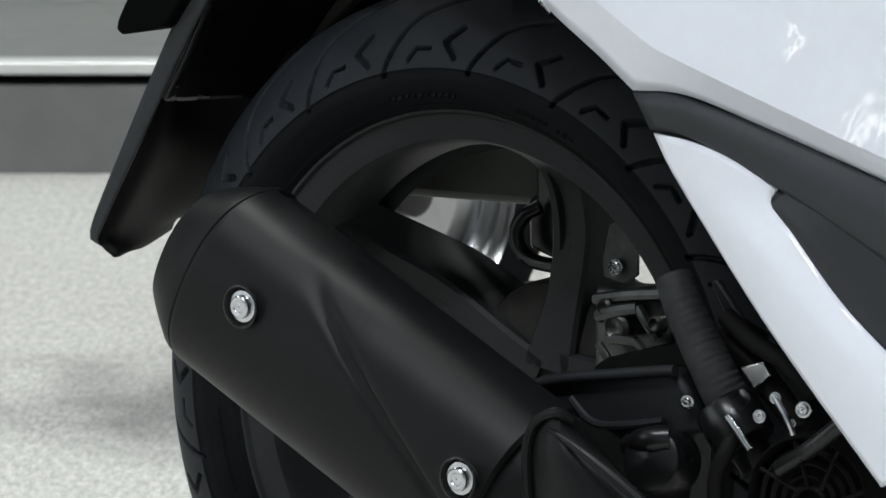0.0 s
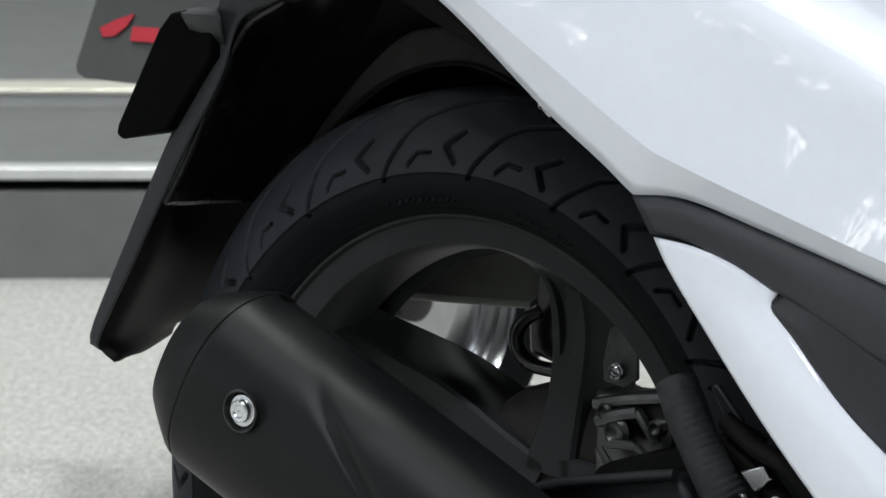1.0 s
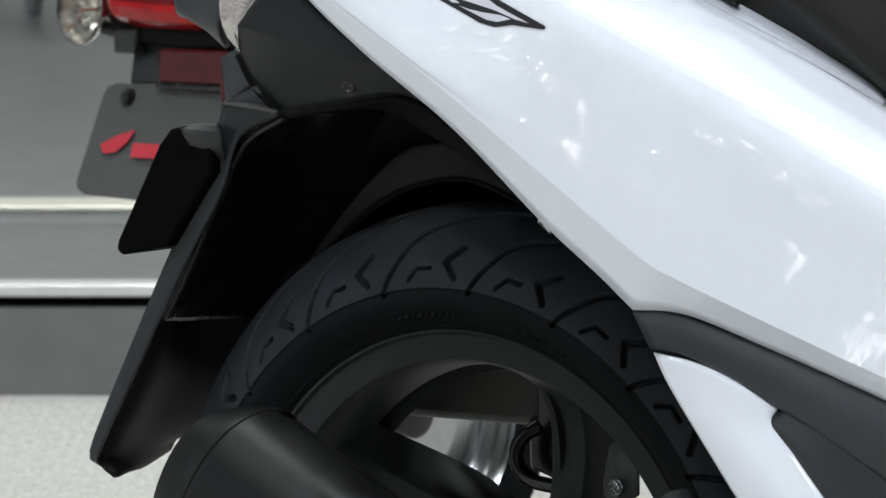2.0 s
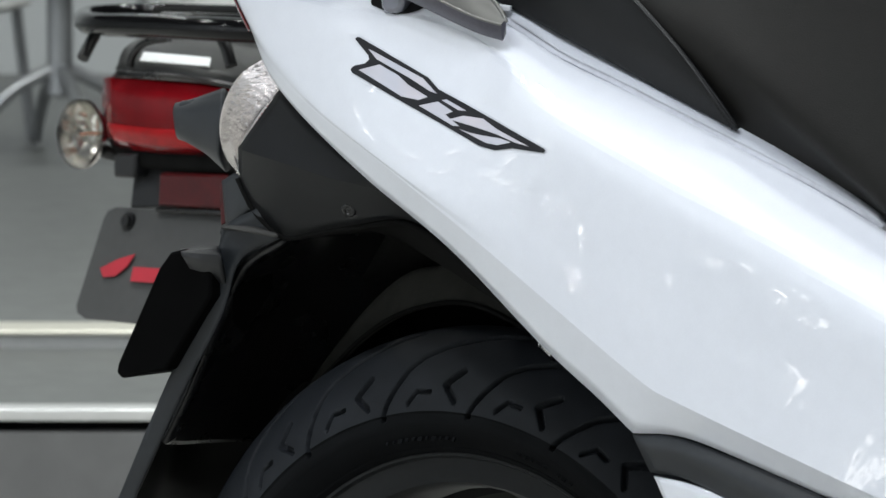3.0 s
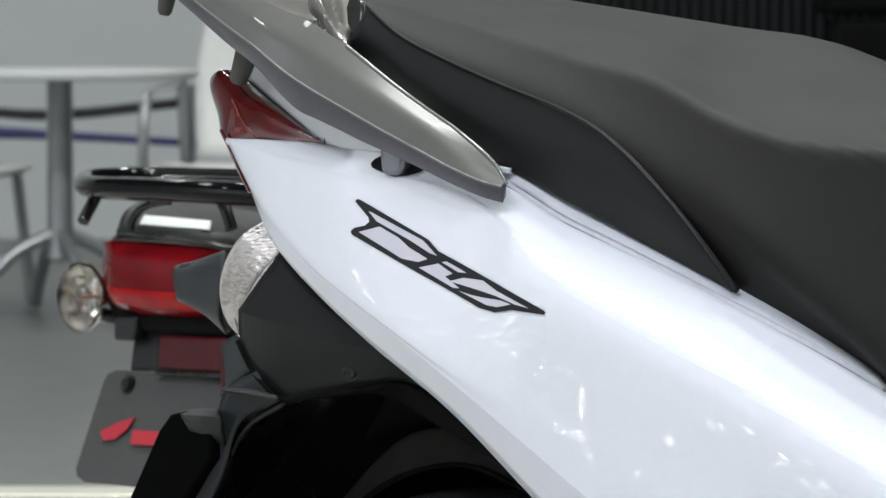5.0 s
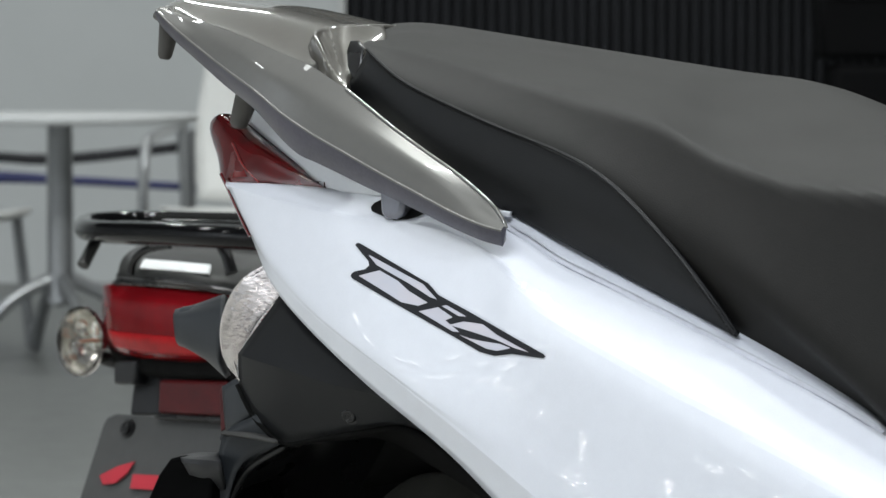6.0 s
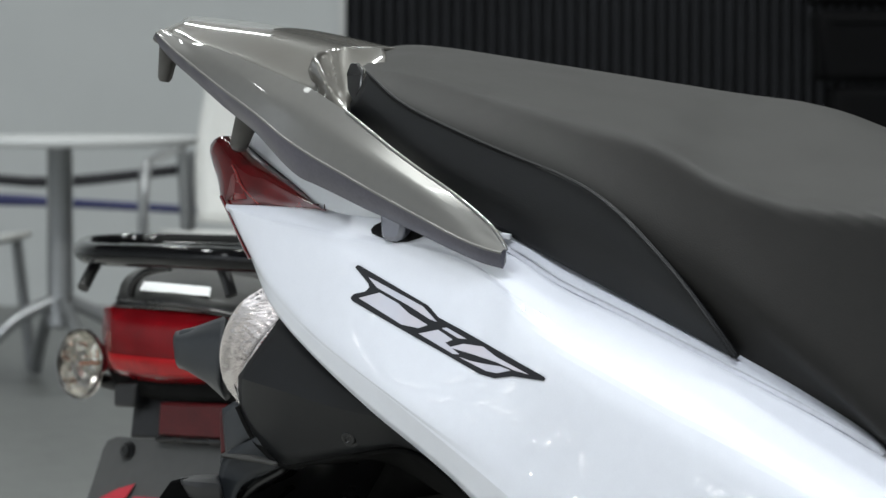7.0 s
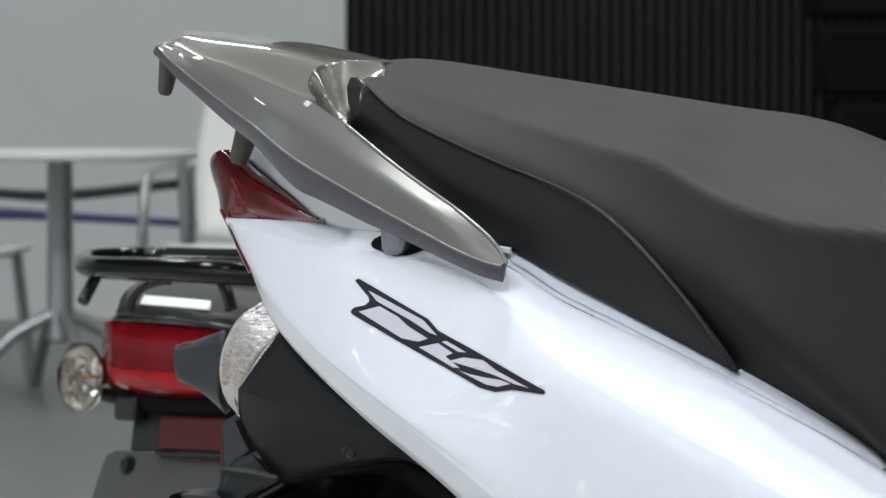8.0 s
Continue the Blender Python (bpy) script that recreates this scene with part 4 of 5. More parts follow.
for q in ((-0.2493, 0.01, 0.499),):
    bolt("liner_bolt", q, Vector(q) + Vector((0.3, -1, 0)), 0.006, scooter, "black screw in the mudguard").data.materials[0] = GLOSSY
# plate bracket behind the mudguard
part("plate_bracket", prism([(-0.2038, -0.085, 0.5755), (-0.1917, -0.085, 0.5784), (-0.1845, -0.085, 0.5744), (-0.1691, -0.085, 0.5674), (-0.1693, -0.085, 0.5493), (-0.2084, -0.085, 0.4989), (-0.2469, -0.085, 0.4909), (-0.2513, -0.085, 0.4943), (-0.2497, -0.085, 0.5007), (-0.2136, -0.085, 0.5647)], (0.002, 0.06, 0)), FLATB, scooter, "black number plate bracket, seen from its side", bevel=0.002)
# lit top of the black bracket, set in a paler plastic than its side
part("bracket_top", loft([[(-0.2074, -0.07, 0.5764), (-0.1929, -0.07, 0.5791), (-0.178, -0.066, 0.5796)], [(-0.191, -0.0885, 0.5765), (-0.1765, -0.0885, 0.578), (-0.1618, -0.0845, 0.5786)], [(-0.1864, -0.0890, 0.5704), (-0.173, -0.0890, 0.5698), (-0.1593, -0.0850, 0.5696)], [(-0.1890, -0.0740, 0.5560), (-0.1780, -0.0740, 0.5530), (-0.1680, -0.0700, 0.5510)]], 12, 16), PLASTIC, scooter, "rounded top of the plate bracket, paler for the light on it", thick=0.003)


def arch(r, a0, a1, y0, y1, steps=5):
    return grid([[(r * math.sin(radians(a)), y0 + (y1 - y0) * k / steps, AXLE + r * math.cos(radians(a))) for k in range(steps + 1)] for a in range(a0, a1, 4)])


def ring(r0, r1, a0, a1, y, steps=5):
    return grid([[((r0 + (r1 - r0) * k / steps) * math.sin(radians(a)), y, AXLE + (r0 + (r1 - r0) * k / steps) * math.cos(radians(a))) for k in range(steps + 1)] for a in range(a0, a1, 4)])


FENDER_EDGE = [(-0.1963, 0.0, 0.4180), (-0.1790, 0.0, 0.4560), (-0.1622, 0.0, 0.4764), (-0.1334, 0.0, 0.5025), (-0.1144, 0.0, 0.5185), (-0.0908, 0.0, 0.5329), (-0.0675, 0.0, 0.5416), (-0.0399, 0.0, 0.547), (-0.0171, 0.0, 0.5459), (0.0056, 0.0, 0.5392), (0.0324, 0.0, 0.5290)]
fender = part("inner_fender", loft([FENDER_EDGE,
    [(-0.2417, 0.0120, 0.3840), (-0.2142, 0.0120, 0.4167), (-0.1969, 0.0120, 0.4412), (-0.1734, 0.0120, 0.4785), (-0.1415, 0.0120, 0.5161), (-0.1096, 0.0120, 0.5462), (-0.0828, 0.0120, 0.5635), (-0.0540, 0.0120, 0.5688), (-0.0302, 0.0120, 0.5684), (0.0232, 0.0120, 0.5627)]], 60, 10, smooth=False), HUGGER, scooter, "dull grey-black inner mudguard over the tyre", thick=0.003)
part("fender_roof", loft([[(-0.2430, 0.0135, 0.3837), (-0.2155, 0.0135, 0.4165), (-0.1982, 0.0135, 0.4409), (-0.1746, 0.0135, 0.4783), (-0.1427, 0.0135, 0.5159), (-0.1108, 0.0135, 0.5460), (-0.0840, 0.0135, 0.5633), (-0.0552, 0.0135, 0.5687), (-0.0313, 0.0135, 0.5683), (0.0220, 0.0135, 0.5625)], [(p[0], 0.060, p[2]) for p in [(-0.2430, 0.0135, 0.3837), (-0.2155, 0.0135, 0.4165), (-0.1982, 0.0135, 0.4409), (-0.1746, 0.0135, 0.4783), (-0.1427, 0.0135, 0.5159), (-0.1108, 0.0135, 0.5460), (-0.0840, 0.0135, 0.5633), (-0.0552, 0.0135, 0.5687), (-0.0313, 0.0135, 0.5683), (0.0220, 0.0135, 0.5625)]]], 50, 6, smooth=False), BLACK, fender, "black underside of the inner mudguard", thick=0.002)
part("fender_rim", tube([(x, y - 0.001, z) for x, y, z in FENDER_EDGE], 0.0016, 60, 8), BLACK, fender, "rolled edge of the inner mudguard")
part("fender_wall", ring(0.215, 0.300, -64, 40, 0.056), BLACK, scooter, "black far wall of the inner mudguard", thick=0.002)
part("housing_roof", arch(0.345, -6, 84, 0.09, -0.06), BLACK, scooter, "black roof of the wheel housing", thick=0.004)
part("housing_wall", ring(0.20, 0.46, -22, 84, 0.09), BLACK, scooter, "black inner wall of the wheel housing", thick=0.004)
part("housing_back", loft([[(-0.086, 0, 0.5979), (-0.0582, 0, 0.5893), (0.0055, 0, 0.5607)], [(-0.1556, 0.05, 0.5507), (-0.0984, 0.05, 0.5579), (-0.0332, 0.05, 0.5253)]], 12, 4, smooth=False), BLACK, scooter, "black inner panel under the tail", thick=0.003)
part("tail_core", box(0.10, 0, 0.66, 0.34, 0.15, 0.12), BLACK, scooter, "black body core under the seat", bevel=0.01)
coil_a, coil_b = Vector((0.0589, -0.0300, 0.5327)), Vector((0.0685, -0.0300, 0.5254))
coil_m = along(coil_a, coil_b)
coil = [coil_m @ Vector((0.006 * math.cos(k * 0.9), 0.006 * math.sin(k * 0.9), (coil_b - coil_a).length * k / 50)) for k in range(51)]
part("damper_spring", tube(coil, 0.0018, 150, 8), STEEL, scooter, "bright steel damper spring")

# ---- tail end details
part("tail_stub", loft([[(-0.2566, -0.02, 0.6666), (-0.2392, -0.02, 0.6706), (-0.2054, -0.03, 0.6789)], [(-0.2515, -0.028, 0.6616), (-0.2269, -0.034, 0.6636), (-0.1942, -0.045, 0.666)], [(-0.2495, -0.028, 0.6476), (-0.2269, -0.034, 0.6414), (-0.1972, -0.045, 0.6396)], [(-0.2537, -0.02, 0.6425), (-0.2369, -0.02, 0.6384), (-0.2036, -0.03, 0.6238)]], 16, 14), GREYP, scooter, "charcoal plastic stub beside the indicator", thick=0.004)
part("tail_stub_end", prism([(-0.2502, -0.026, 0.6682), (-0.2364, -0.026, 0.6702), (-0.2365, -0.026, 0.6384), (-0.2503, -0.026, 0.6437)], (0.0, 0.035, 0)), GREYP, scooter, "blunt end of the charcoal stub", bevel=0.003)
part("side_reflector", prism([(-0.1841, -0.06, 0.6199), (-0.1783, -0.06, 0.6238), (-0.1764, -0.06, 0.5937), (-0.1832, -0.06, 0.5908)], (0.006, 0.02, 0)), REDD, scooter, "dark red reflector edge", bevel=0.002)
part("reflector_mount", loft([[(-0.1794, -0.062, 0.6217), (-0.1543, -0.07, 0.628), (-0.1353, -0.07, 0.6055)], [(-0.1758, -0.064, 0.6031), (-0.1526, -0.072, 0.6084), (-0.1407, -0.072, 0.6054)], [(-0.1757, -0.062, 0.5906), (-0.1591, -0.07, 0.5978), (-0.1448, -0.07, 0.605)]], 12, 8), GREYP, scooter, "charcoal reflector mount", thick=0.003)
bolt("cover_screw", (-0.0478, -0.0912, 0.6119), Vector((-0.0478, -0.0912, 0.6119)) + Vector((0.2, -1, -0.3)), 0.0062, scooter, "small dark screw").data.materials[0] = GLOSSY

# ---- decal: dark outline with pale facets, laid on the panel
panel_tree = surface_of(panel)


from mathutils import geometry


def decal(name, outline, material, off, label, n=10):
    """A flat shape on the panel: filled, cut finely and laid on the bulge."""
    bm = bmesh.new()
    vs = [bm.verts.new((x, 0, z)) for x, _, z in outline]
    for tri in geometry.tessellate_polygon([[Vector((x, z, 0)) for x, _, z in outline]]):
        bm.faces.new([vs[k] for k in tri])
    bmesh.ops.subdivide_edges(bm, edges=bm.edges[:], cuts=3, use_grid_fill=True)
    vs = bm.verts[:]
    for v, p in zip(vs, lay([v.co for v in vs], panel_tree, off)):
        v.co = p
    return part(name, bm, material, panel, label, angle=80)


decal("decal", [(-0.0173, -0.1219, 0.7193), (-0.0157, -0.1222, 0.7206), (-0.0135, -0.1225, 0.7204), (0.0459, -0.1323, 0.6982), (0.0552, -0.1339, 0.6917), (0.1484, -0.1498, 0.661), (0.1498, -0.1501, 0.6598), (0.1484, -0.1498, 0.6585), (0.1222, -0.1453, 0.6599), (0.1081, -0.1428, 0.6579), (0.0955, -0.1407, 0.6598), (0.0235, -0.1286, 0.6847), (-0.0162, -0.1221, 0.6989), (-0.0179, -0.1218, 0.7004), (-0.0173, -0.1219, 0.7019), (-0.015, -0.1223, 0.7033), (-0.0066, -0.1237, 0.7049), (-0.0037, -0.1241, 0.7073), (-0.0047, -0.124, 0.7098)], DECAL, 0.0006, "black sticker emblem with pale foil facets")
for pts in ([(-0.0051, -0.1239, 0.7136), (-0.0019, -0.1244, 0.7127), (0.0422, -0.1317, 0.6975), (0.0552, -0.1339, 0.6888), (0.0489, -0.1328, 0.6902), (0.031, -0.1298, 0.6975), (0.0028, -0.1252, 0.7076)],
            [(-0.0108, -0.123, 0.7008), (0.0057, -0.1257, 0.7046), (0.0221, -0.1284, 0.6987), (0.0319, -0.13, 0.693), (0.0482, -0.1327, 0.6867), (0.0412, -0.1315, 0.6846), (0.0273, -0.1292, 0.6862), (0.0142, -0.1271, 0.6913)],
            [(0.0422, -0.1317, 0.6814), (0.057, -0.1342, 0.6843), (0.0699, -0.1363, 0.6789), (0.0644, -0.1354, 0.6769), (0.0773, -0.1376, 0.6705), (0.0718, -0.1367, 0.6706)],
            [(0.0597, -0.1346, 0.6852), (0.0635, -0.1353, 0.6858), (0.0809, -0.1382, 0.6798), (0.0745, -0.1371, 0.6798)],
            [(0.068, -0.136, 0.6743), (0.0791, -0.1379, 0.6768), (0.0955, -0.1407, 0.6759), (0.1081, -0.1428, 0.6703), (0.1365, -0.1477, 0.6615), (0.1243, -0.1456, 0.6633), (0.1081, -0.1428, 0.6674), (0.0864, -0.1391, 0.6713)],
            [(0.0769, -0.1375, 0.669), (0.0864, -0.1391, 0.6672), (0.0973, -0.141, 0.666), (0.1118, -0.1435, 0.6651), (0.1211, -0.1451, 0.6632), (0.11, -0.1432, 0.661), (0.1009, -0.1416, 0.6618)]):
    decal("decal_facet", pts, FOIL, 0.0010, "pale iridescent foil facet")
red_tree = surface_of(lens_red)
pane = bmesh.new()
vs = [pane.verts.new(p) for p in lay([(-0.1621, -0.0760, 0.7723), (-0.1564, -0.0760, 0.7731), (-0.1384, -0.0760, 0.7577), (-0.1602, -0.0760, 0.7562)], red_tree, 0.0006)]
pane.faces.new(vs)
part("lens_pane", pane, REDL2, lens_red, "paler red inner pane of the tail lamp", thick=0.0004)
part("lens_crease", tube(lay([(-0.1649, -0.0760, 0.7780), (-0.1573, -0.0760, 0.7734), (-0.1440, -0.0760, 0.7640), (-0.1262, -0.0760, 0.7543)], red_tree, 0.0002), 0.0009, 20, 6), REDL2, lens_red, "moulded crease of the tail lamp")
# the pocket isn't cut: a flat black patch paints its shade on the panel
decal("rail_pocket_shade", [(-0.0138, -0.118, 0.7417), (-0.0129, -0.118, 0.7442), (-0.0094, -0.118, 0.746), (-0.004, -0.118, 0.7468), (0.0319, -0.122, 0.7395), (0.0271, -0.121, 0.7373), (0.0197, -0.121, 0.7351), (0.0109, -0.12, 0.7345), (-0.0014, -0.119, 0.7369), (-0.0112, -0.118, 0.7394)], GLOSSY, 0.0008, "flat dark patch for the shade in the rail post's pocket")

# ---- drive unit seen through and beside the wheel
def chunk(name, pts, depth, material, label, bevel=0.004):
    return part(name, prism(pts, (0, depth, 0)), material, scooter, label, bevel=bevel)


chunk("drive_case", [(-0.209, 0.09, 0.3661), (-0.1695, 0.09, 0.3726), (-0.0452, 0.09, 0.3769), (0.0102, 0.09, 0.3797), (0.0097, 0.09, 0.4615), (-0.2086, 0.09, 0.4439)], 0.07, DRIVE, "dull black drive case on the far side", 0.006)
chunk("damper_body", [(-0.031, 0.075, 0.4228), (-0.0062, 0.075, 0.425), (-0.0042, 0.075, 0.3956), (-0.0129, 0.075, 0.3893), (-0.0105, 0.075, 0.3617), (-0.0058, 0.075, 0.3436), (-0.0359, 0.075, 0.3517), (-0.0374, 0.075, 0.3851), (-0.0309, 0.075, 0.3876)], 0.02, GLOSSY, "black lower end of the damper")
part("breather_hose", tube([(-0.0194, 0.066, 0.382), (-0.0283, 0.062, 0.3764), (-0.0341, 0.06, 0.3664), (-0.0317, 0.06, 0.3548), (-0.0202, 0.06, 0.3471), (0.0033, 0.06, 0.3451)], 0.0050, 40, 12), GLOSSY, scooter, "bent black rubber hose")
chunk("swing_arm", [(-0.0788, 0.085, 0.3158), (-0.0575, 0.085, 0.3241), (-0.0388, 0.085, 0.3254), (-0.0248, 0.085, 0.3216), (-0.02, 0.085, 0.2771), (-0.0597, 0.085, 0.2725)], 0.03, DRIVE, "dull black rear arm", 0.01)
chunk("cable_bracket", [(0.0704, 0.02, 0.3847), (0.0757, 0.02, 0.3874), (0.0926, 0.02, 0.3719), (0.0927, 0.02, 0.3547), (0.0826, 0.02, 0.3482), (0.0662, 0.02, 0.3511), (0.0653, 0.02, 0.3619)], 0.003, ALU, "dull steel bracket", 0.001)
bolt("bracket_bolt", (0.0782, 0.017, 0.3586), Vector((0.0782, 0.017, 0.3586)) + Vector((0, -1, 0)), 0.0058, scooter, "small zinc bolt")
# rough engine casting: ribs and bosses
casting = chunk("engine_casting", [(0.0508, 0.03, 0.3427), (0.0775, 0.03, 0.343), (0.1126, 0.03, 0.3511), (0.1171, 0.03, 0.3301), (0.1131, 0.03, 0.2936), (0.0512, 0.03, 0.2863)], 0.03, ALU, "raw aluminium engine casting", 0.004)
for p, q, r in (((0.0568, 0.025, 0.335), (0.1133, 0.02, 0.3454), 0.004), ((0.0614, 0.022, 0.325), (0.0937, 0.02, 0.3343), 0.0045), ((0.0937, 0.02, 0.3343), (0.1092, 0.02, 0.3162), 0.0035), ((0.0696, 0.02, 0.3117), (0.0917, 0.02, 0.3124), 0.0035), ((0.0917, 0.02, 0.3124), (0.1116, 0.02, 0.2978), 0.003), ((0.063, 0.02, 0.3073), (0.0786, 0.02, 0.291), 0.003)):
    part("casting_rib", tube([p, Vector(p).lerp(Vector(q), 0.5) + Vector((0, -0.002, 0.001)), q], r, 8, 8), ALU, casting)
for p, r in (((0.0777, 0.018, 0.3201), 0.010), ((0.1106, 0.015, 0.3261), 0.006), ((0.0687, 0.018, 0.3318), 0.006)):
    part("casting_boss", lathe([(r, -0.006), (r, 0.0), (r * 0.7, 0.002), (r * 0.5, 0.0), (0.0005, -0.001)], along(p, Vector(p) + Vector((0, -1, 0))), 20), ALU, casting)
# muffler stay
chunk("muffler_stay", [(0.0969, -0.1, 0.3026), (0.1206, -0.1, 0.3111), (0.207, -0.1, 0.3255), (0.2174, -0.1, 0.3151), (0.2279, -0.1, 0.2926), (0.2032, -0.1, 0.2791), (0.174, -0.1, 0.2754), (0.1315, -0.1, 0.2873)], 0.02, CAST, "dark grey muffler stay", 0.004)
part("stay_flange", tube([(0.0974, -0.1035, 0.3018), (0.1233, -0.1035, 0.3105), (0.172, -0.1035, 0.3198), (0.2115, -0.1035, 0.3266)], 0.0036, 20, 10), CAST, scooter, "rounded top flange of the stay")
part("stay_rib", tube([(0.1344, -0.104, 0.3005), (0.1515, -0.104, 0.2877), (0.1768, -0.104, 0.2895), (0.2039, -0.104, 0.2953)], 0.0026, 20, 8), CAST, scooter, "pressed rib of the stay")
bolt("stay_bolt", (0.2222, -0.106, 0.3091), Vector((0.2222, -0.106, 0.3091)) + Vector((0.3, -1, 0)), 0.0042, scooter, "zinc bolt on the stay")


def boot():
    """A ribbed rubber sleeve, creased along its front."""
    bm = tube([(0.1972, -0.0850, 0.3783), (0.2093, -0.0900, 0.3605), (0.2300, -0.0920, 0.3291), (0.2419, -0.0900, 0.3081)], lambda u: 0.0118 + 0.0022 * u, 120, 28)
    rng = random.Random(3)
    wave = [rng.uniform(0.3, 1.0) for _ in range(120)]
    for k, v in enumerate(bm.verts):
        i = k // 28
        front = max(0.0, (v.co - Vector((0.1931, -0.0850, 0.3778))).dot(Vector((0.85, -0.1, 0.52))) / 0.018)
        v.co += Vector((-0.85, 0.1, -0.52)) * 0.0009 * front * wave[i] * (0.5 + 0.5 * math.sin(i * 0.95 + 0.8 * math.sin(i * 0.31)))
    return bm


part("rubber_boot", boot(), HOSE, scooter, "dark grey ribbed rubber sleeve")
part("sleeve_clamp", lathe([(0.018, -0.014), (0.0195, -0.012), (0.0195, 0.012), (0.018, 0.014), (0.010, 0.0142), (0.0005, 0.0142)], along((0.2496, -0.0950, 0.2972), (0.2626, -0.0970, 0.2829)), 28), GLOSSY, scooter, "glossy black clamp under the sleeve")
part("clamp_body", tube([(0.2397, -0.0880, 0.3024), (0.2481, -0.0880, 0.2898), (0.2625, -0.0880, 0.2712)], 0.0125, 12, 14), GLOSSY, scooter, "glossy black pipe joint")
# no pin on the clamp: this bright rod stands in for its highlight
part("clamp_glint", tube([(0.2593, -0.1175, 0.3070), (0.2671, -0.1175, 0.2986), (0.2757, -0.1175, 0.2889)], 0.0026, 12, 10), STEEL, scooter, "bright steel rod standing in for the glint on the clamp")
for p, r in (((0.2770, -0.11, 0.3080), 0.0040), ((0.3080, -0.11, 0.3158), 0.0048), ((0.2011, -0.1, 0.2857), 0.004), ((0.3008, -0.112, 0.307), 0.003), ((0.2895, -0.112, 0.3207), 0.0035)):
    bolt("engine_bolt", p, Vector(p) + Vector((0.2, -1, 0.1)), r, scooter, "zinc-plated engine bolt")
chunk("steel_tab", [(0.2482, -0.09, 0.3309), (0.2651, -0.09, 0.3363), (0.2701, -0.09, 0.3284), (0.2593, -0.09, 0.3187)], 0.004, STEEL, "bright steel tab", 0.001)
chunk("steel_lever", [(0.2122, -0.07, 0.3751), (0.2171, -0.07, 0.3774), (0.2346, -0.07, 0.3571), (0.2339, -0.07, 0.3519), (0.2244, -0.07, 0.3543)], 0.006, GREYP, "dark metal lever", 0.0015)
part("wiring", tube([(0.2314, -0.08, 0.3581), (0.2575, -0.085, 0.3448), (0.2812, -0.09, 0.3382), (0.3014, -0.09, 0.3204)], 0.006, 20, 10), OLIVE, scooter, "black wiring harness")
part("wiring", tube([(0.2886, -0.112, 0.3222), (0.2989, -0.114, 0.3104), (0.3057, -0.112, 0.2943)], 0.002, 12, 8), STEEL, scooter, "bare steel cable end")
part("wiring", tube([(0.2225, -0.07, 0.3421), (0.2466, -0.075, 0.3319), (0.287, -0.08, 0.2969)], 0.008, 20, 10), OLIVE, scooter, "black wiring harness")
part("intake_cap", lathe([(0.020, -0.02), (0.0205, 0.0), (0.0185, 0.006), (0.010, 0.010), (0.0005, 0.011)], along((0.2095, -0.12, 0.2746), Vector((0.2095, -0.12, 0.2746)) + Vector((0.1, -1, 0.25))), 28), GLOSSY, scooter, "glossy black cap")
part("intake_lug", tube([(0.1884, -0.115, 0.2796), (0.2089, -0.125, 0.288), (0.2197, -0.12, 0.2896)], 0.008, 14, 12), GLOSSY, scooter, "black lug above the cap")
part("case_strut", tube([(0.2528, -0.12, 0.2515), (0.2538, -0.12, 0.272), (0.2591, -0.118, 0.2859), (0.2595, -0.11, 0.2947)], 0.005, 14, 10), OLIVE, scooter, "dark cast strut")
chunk("engine_block", [(0.0916, -0.03, 0.3071), (0.2843, -0.03, 0.3571), (0.3735, -0.03, 0.2526), (0.3749, -0.03, 0.1848), (0.0749, -0.03, 0.1391), (0.0743, -0.03, 0.2477)], 0.10, BLACK, "black engine block", 0.01)
chunk("engine_upper", [(0.1486, -0.02, 0.3722), (0.2074, -0.02, 0.3887), (0.2863, -0.02, 0.3216), (0.2706, -0.02, 0.2853), (0.1749, -0.02, 0.2943)], 0.08, BLACK, "black upper engine cover", 0.01)
fan_at = Vector((0.3161, -0.1150, 0.2620))
fan = part("fan_cover", lathe([(0.041, -0.03), (0.041, 0.0), (0.039, 0.003), (0.037, 0.0), (0.037, -0.012), (0.0005, -0.013)], along(fan_at, fan_at + Vector((0.1, -1, 0.05))), 48), BLACK, scooter, "black fan cover with ring grille")
for r in (0.010, 0.017, 0.024, 0.031):
    part("grille_ring", lathe([(r - 0.0018, 0.0), (r, 0.002), (r + 0.0018, 0.0)], along(fan_at, fan_at + Vector((0.1, -1, 0.05))), 40), OLIVE, fan)
for k in range(8):
    a = 2 * math.pi * k / 8
    m = along(fan_at, fan_at + Vector((0.1, -1, 0.05)))
    part("grille_bar", tube([m @ Vector((0.009 * math.cos(a), 0.009 * math.sin(a), 0)), m @ Vector((0.02 * math.cos(a + 0.2), 0.02 * math.sin(a + 0.2), 0.001)), m @ Vector((0.037 * math.cos(a + 0.3), 0.037 * math.sin(a + 0.3), 0))], 0.0014, 10, 6), OLIVE, fan)
part("frame_pipe", tube([(0.2987, -0.12, 0.2813), (0.3256, -0.125, 0.2989), (0.3454, -0.12, 0.3172)], 0.005, 14, 12), GLOSSY, scooter, "black painted frame pipe")
# stand and front wheel out of view carry the rest
part("centre_stand", tube([(0.10, -0.12, 0.01), (0.14, -0.10, 0.12), (0.16, 0, 0.16), (0.14, 0.10, 0.12), (0.10, 0.12, 0.01)], 0.011, 40, 12), MATT, scooter, "black steel centre stand")
